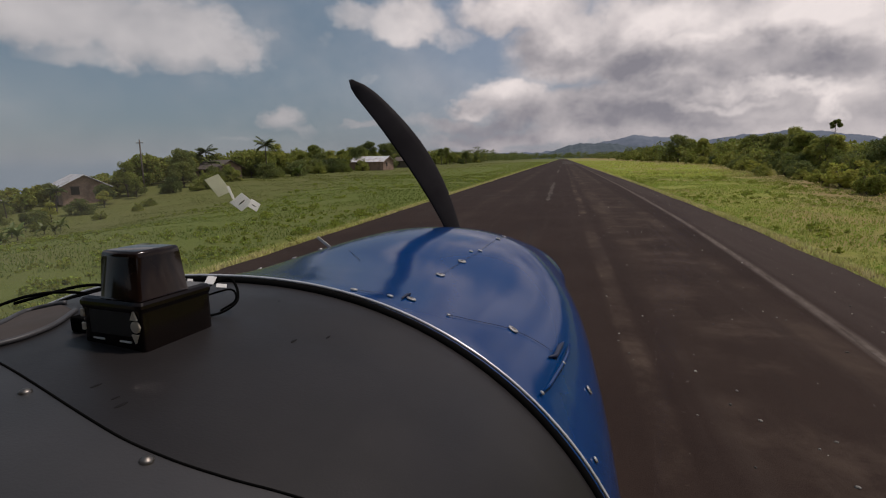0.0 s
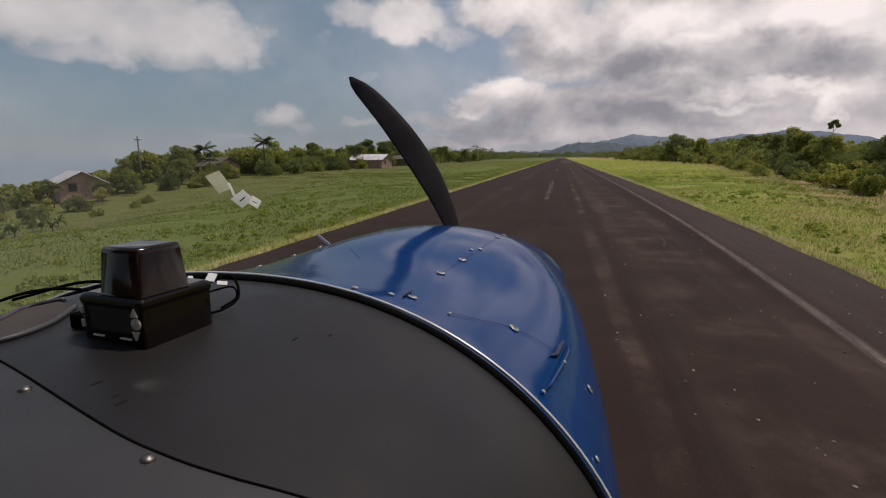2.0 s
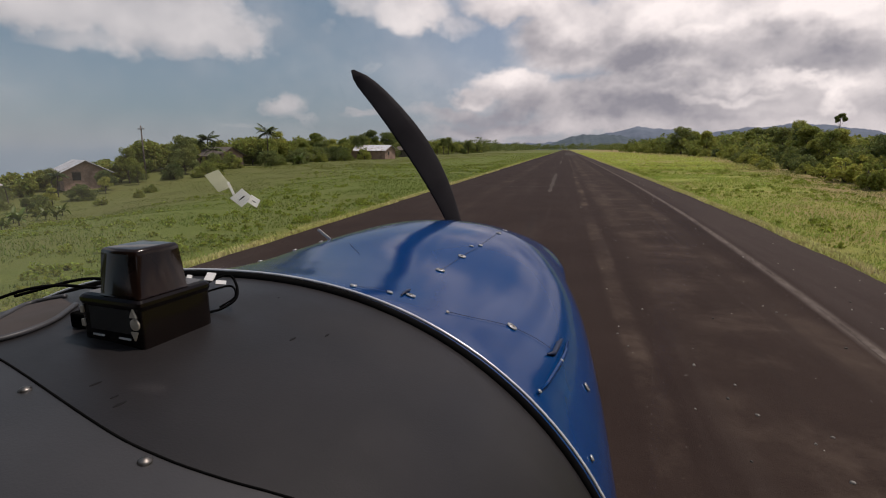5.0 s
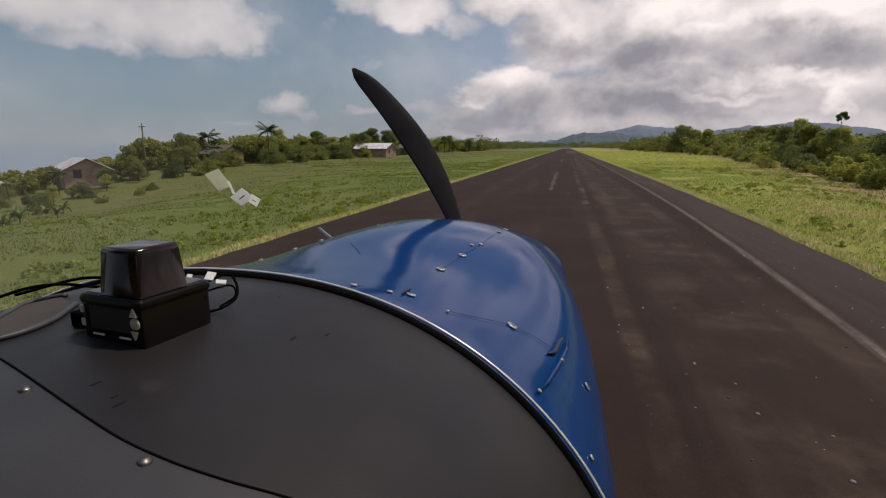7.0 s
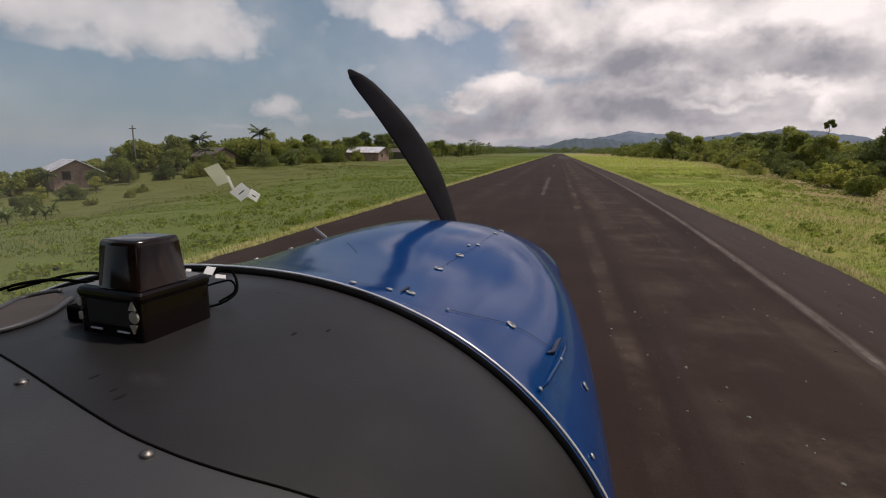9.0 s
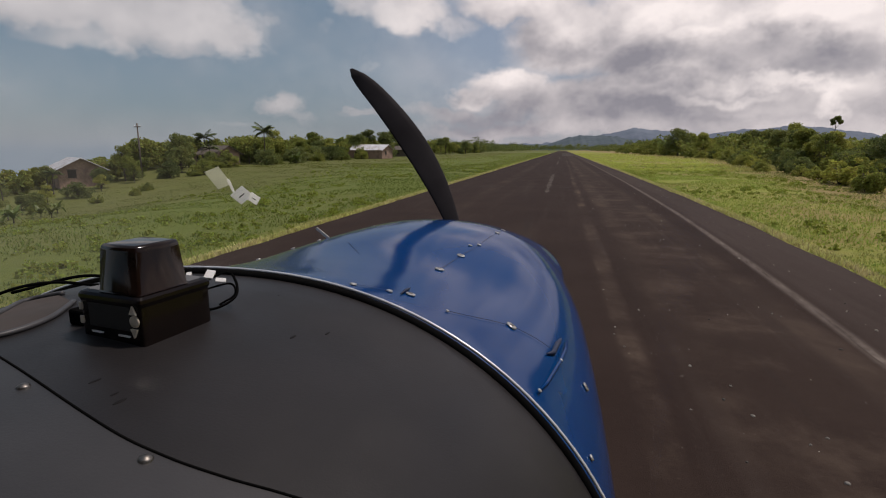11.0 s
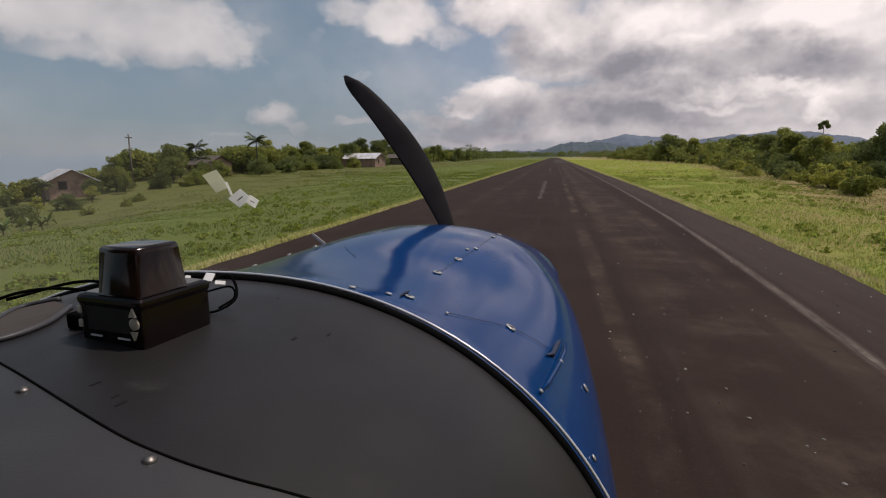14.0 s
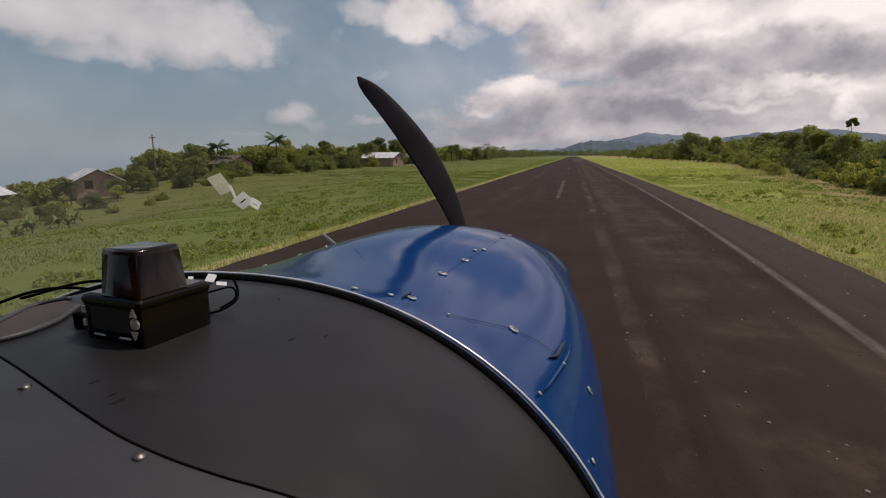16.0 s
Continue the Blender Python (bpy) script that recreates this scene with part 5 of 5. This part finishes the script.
def pebbles():
    n = 620
    vs, fs = [], []
    for _ in range(n):
        x, y = rng.uniform(0.6, 5.5) if rng.random() < 0.8 else rng.uniform(-6.3, 0), 2.2 + 34 * rng.random() ** 1.7
        r = 0.0035 + 0.012 * rng.random() ** 2.5
        o, z = len(vs), runway_z(x) - 0.001
        long, turn = rng.uniform(0.7, 1.6), rng.uniform(0, 6.28)
        for ring, up in ((1.0, 0.0), (0.95, 0.55), (0.55, 0.95)):
            for k in range(6):
                a, q = k * math.pi / 3, r * ring * rng.uniform(0.8, 1.15)
                px, py = q * math.cos(a) * long, q * math.sin(a)
                vs.append((x + px * math.cos(turn) - py * math.sin(turn), y + px * math.sin(turn) + py * math.cos(turn), z + r * up))
        for lo in (o, o + 6):
            fs += [(lo + k, lo + (k + 1) % 6, lo + 6 + (k + 1) % 6, lo + 6 + k) for k in range(6)]
        fs.append(tuple(range(o + 12, o + 18)))
    tagged(mesh_object("pebbles", vs, fs, STONE), "pale pebbles scattered over the runway", "pebbles", kind="stuff")


def dry_edge():
    """Straw-coloured grass that creeps over the runway's edges."""
    n = 34000
    right = rng.random(n) < 0.6
    y = 4 + 110 * rng.random(n) ** 1.8
    x = np.where(right, np.array([right_edge(q) for q in y.tolist()]), RL) + rng.normal(size=n) * 0.08 + np.where(right, 0.05, -0.05)
    h = 0.025 + 0.050 * rng.random(n)
    w = 0.006 + 0.006 * rng.random(n) + y * 0.0006
    az = rng.uniform(0, 6.28, n)
    base = np.stack([x, y, np.full(n, -0.07)], 1)
    s = np.stack([-np.sin(az), np.cos(az), np.zeros(n)], 1) * w[:, None]
    tip = base + np.stack([np.cos(az) * h * 0.9, np.sin(az) * h * 0.9, h + 0.05], 1)
    v = np.stack([base - s, base + s, tip], 1).reshape(-1, 3)
    f = np.arange(n * 3).reshape(-1, 3)
    tagged(new("dry_grass_edge", quick_mesh("dry_grass_edge", v, f, STRAW)), "dry yellow grass along the runway edges", "grass", kind="stuff")


meadow_grass("meadow_grass", 165000, 3, 78, 1.0, 1.0, "short uneven green and yellow grass on the verges")
meadow_grass("far_meadow_grass", 30000, 62, 300, 2.2, 4.0, "taller uneven grass farther along the verges")
dry_edge()
weeds()
pebbles()

# ---------------------------------------------------------------- houses and poles


def house(x, y, turn, w, d, eave, ridge, wall, roofing, label, openings=True):
    """A hut with a gable roof whose ridge runs along its local y."""
    h = thing("house", label, "house", pose(x, y, ground_z(x, y) - 0.1, 0, 0, turn), "village houses")
    t = 0.12
    part("wall", box(-w / 2, -d / 2, 0, -w / 2 + t, d / 2, eave), wall, h)
    part("wall", box(w / 2 - t, -d / 2, 0, w / 2, d / 2, eave), wall, h)
    for s in (-1, 1):
        bm = bmesh.new()
        pts = [(-w / 2 + t, 0), (w / 2 - t, 0), (w / 2 - t, eave), (0, ridge - 0.06), (-w / 2 + t, eave)]
        y0, y1 = s * d / 2, s * (d / 2 - t)
        a = [bm.verts.new((px, y0, pz)) for px, pz in pts]
        b = [bm.verts.new((px, y1, pz)) for px, pz in pts]
        bm.faces.new(a), bm.faces.new(b)
        for i in range(5):
            bm.faces.new((a[i], a[(i + 1) % 5], b[(i + 1) % 5], b[i]))
        g = part("gable_wall", bm, wall, h)
        if openings:
            part("window", box(-0.35 + 0.8 * s, y0 - 0.03, 1.0, 0.35 + 0.8 * s, y0 + 0.03, 1.75), DARK, g, "dark unglazed window opening")
            part("window_frame", box(-0.43 + 0.8 * s, y0 - 0.05, 1.75, 0.43 + 0.8 * s, y0 + 0.05, 1.83), TIMBER, g)
    if openings:
        for s in (-1, 1):
            part("door", box(s * w / 2 - 0.03, -0.45, 0.02, s * w / 2 + 0.03, 0.45, min(1.95, eave - 0.12)), TIMBER, h, "grey plank door")
            part("window", box(s * w / 2 - 0.03, d * 0.22, 0.75, s * w / 2 + 0.03, d * 0.22 + 0.7, eave - 0.45), DARK, h, "dark unglazed window opening")
    # corrugated roof sheets
    for s in (-1, 1):
        n, over = int(d / 0.09), 0.45
        vs, fs = [], []
        for i in range(n + 1):
            yy = -d / 2 - over + (d + 2 * over) * i / n
            q = 0.018 * (1 if i % 2 else -1)
            ex = w / 2 + over
            ez = eave - over * (ridge - eave) / (w / 2)
            for k in (0, 0.03):
                vs += [(0, yy, ridge + q + k), (s * ex, yy, ez + q + k)]
        for i in range(n):
            o = 4 * i
            fs += [(o + 2, o + 3, o + 7, o + 6), (o, o + 4, o + 5, o + 1), (o + 1, o + 5, o + 7, o + 3)]
        fs += [(0, 1, 3, 2), (4 * n, 4 * n + 2, 4 * n + 3, 4 * n + 1)]
        mesh_object("roof", vs, fs, roofing, h, "corrugated metal roof sheet" if roofing is ZINC else "weathered dark roof")
    return h


house(-48.0, 44.0, 58, 3.8, 5.2, 1.9, 2.9, BOARD, ZINC, "brown board house with sloping zinc roof among trees")
house(-47.5, 66.0, 70, 3.8, 5.0, 1.8, 2.8, BOARD, THATCH, "low brown house under a dark weathered roof")
house(-52.0, 35.0, 20, 3.6, 5.0, 2.0, 2.9, TIMBER, ZINC, "small grey house with pale zinc roof behind banana plants")
house(-44.0, 118.0, 80, 5.0, 9.0, 2.2, 3.3, BOARD, ZINC, "long brown house with bright zinc roof by trees")
house(-47.0, 168.0, 84, 4.5, 6.0, 2.2, 3.1, PLASTER, ZINC, "white plastered house with zinc roof by trees")
house(-45.0, 152.0, 80, 5.0, 7.0, 2.2, 3.2, TIMBER, THATCH, "dark timber house among trees")
house(-40.0, -22.0, 62, 5.0, 7.0, 2.2, 3.4, BOARD, ZINC, "brown house with bright zinc roof beside the meadow")
house(-44.0, -44.0, 75, 5.0, 8.0, 2.2, 3.3, PLASTER, ZINC, "pale house with long zinc roof beside the meadow")


def pole(x, y, h):
    p = thing("utility_pole", "grey wooden utility pole with crossarm", "pole", pose(x, y, ground_z(x, y)), "utility poles")
    tube("post", [(0, 0, -0.3), (0, 0, h)], [0.10, 0.07], TIMBER, p, 10)
    part("crossarm", box(-0.42, -0.04, h - 0.42, 0.42, 0.04, h - 0.33, 0.01), TIMBER, p)
    for x2 in (-0.36, 0.36):
        tube("insulator", [(x2, 0, h - 0.33), (x2, 0, h - 0.20)], [0.04, 0.03], WHITE, p, 8)


pole(-46.5, 51.0, 5.9)
pole(-46, -8, 8.5)
pole(-44, -52, 8.5)
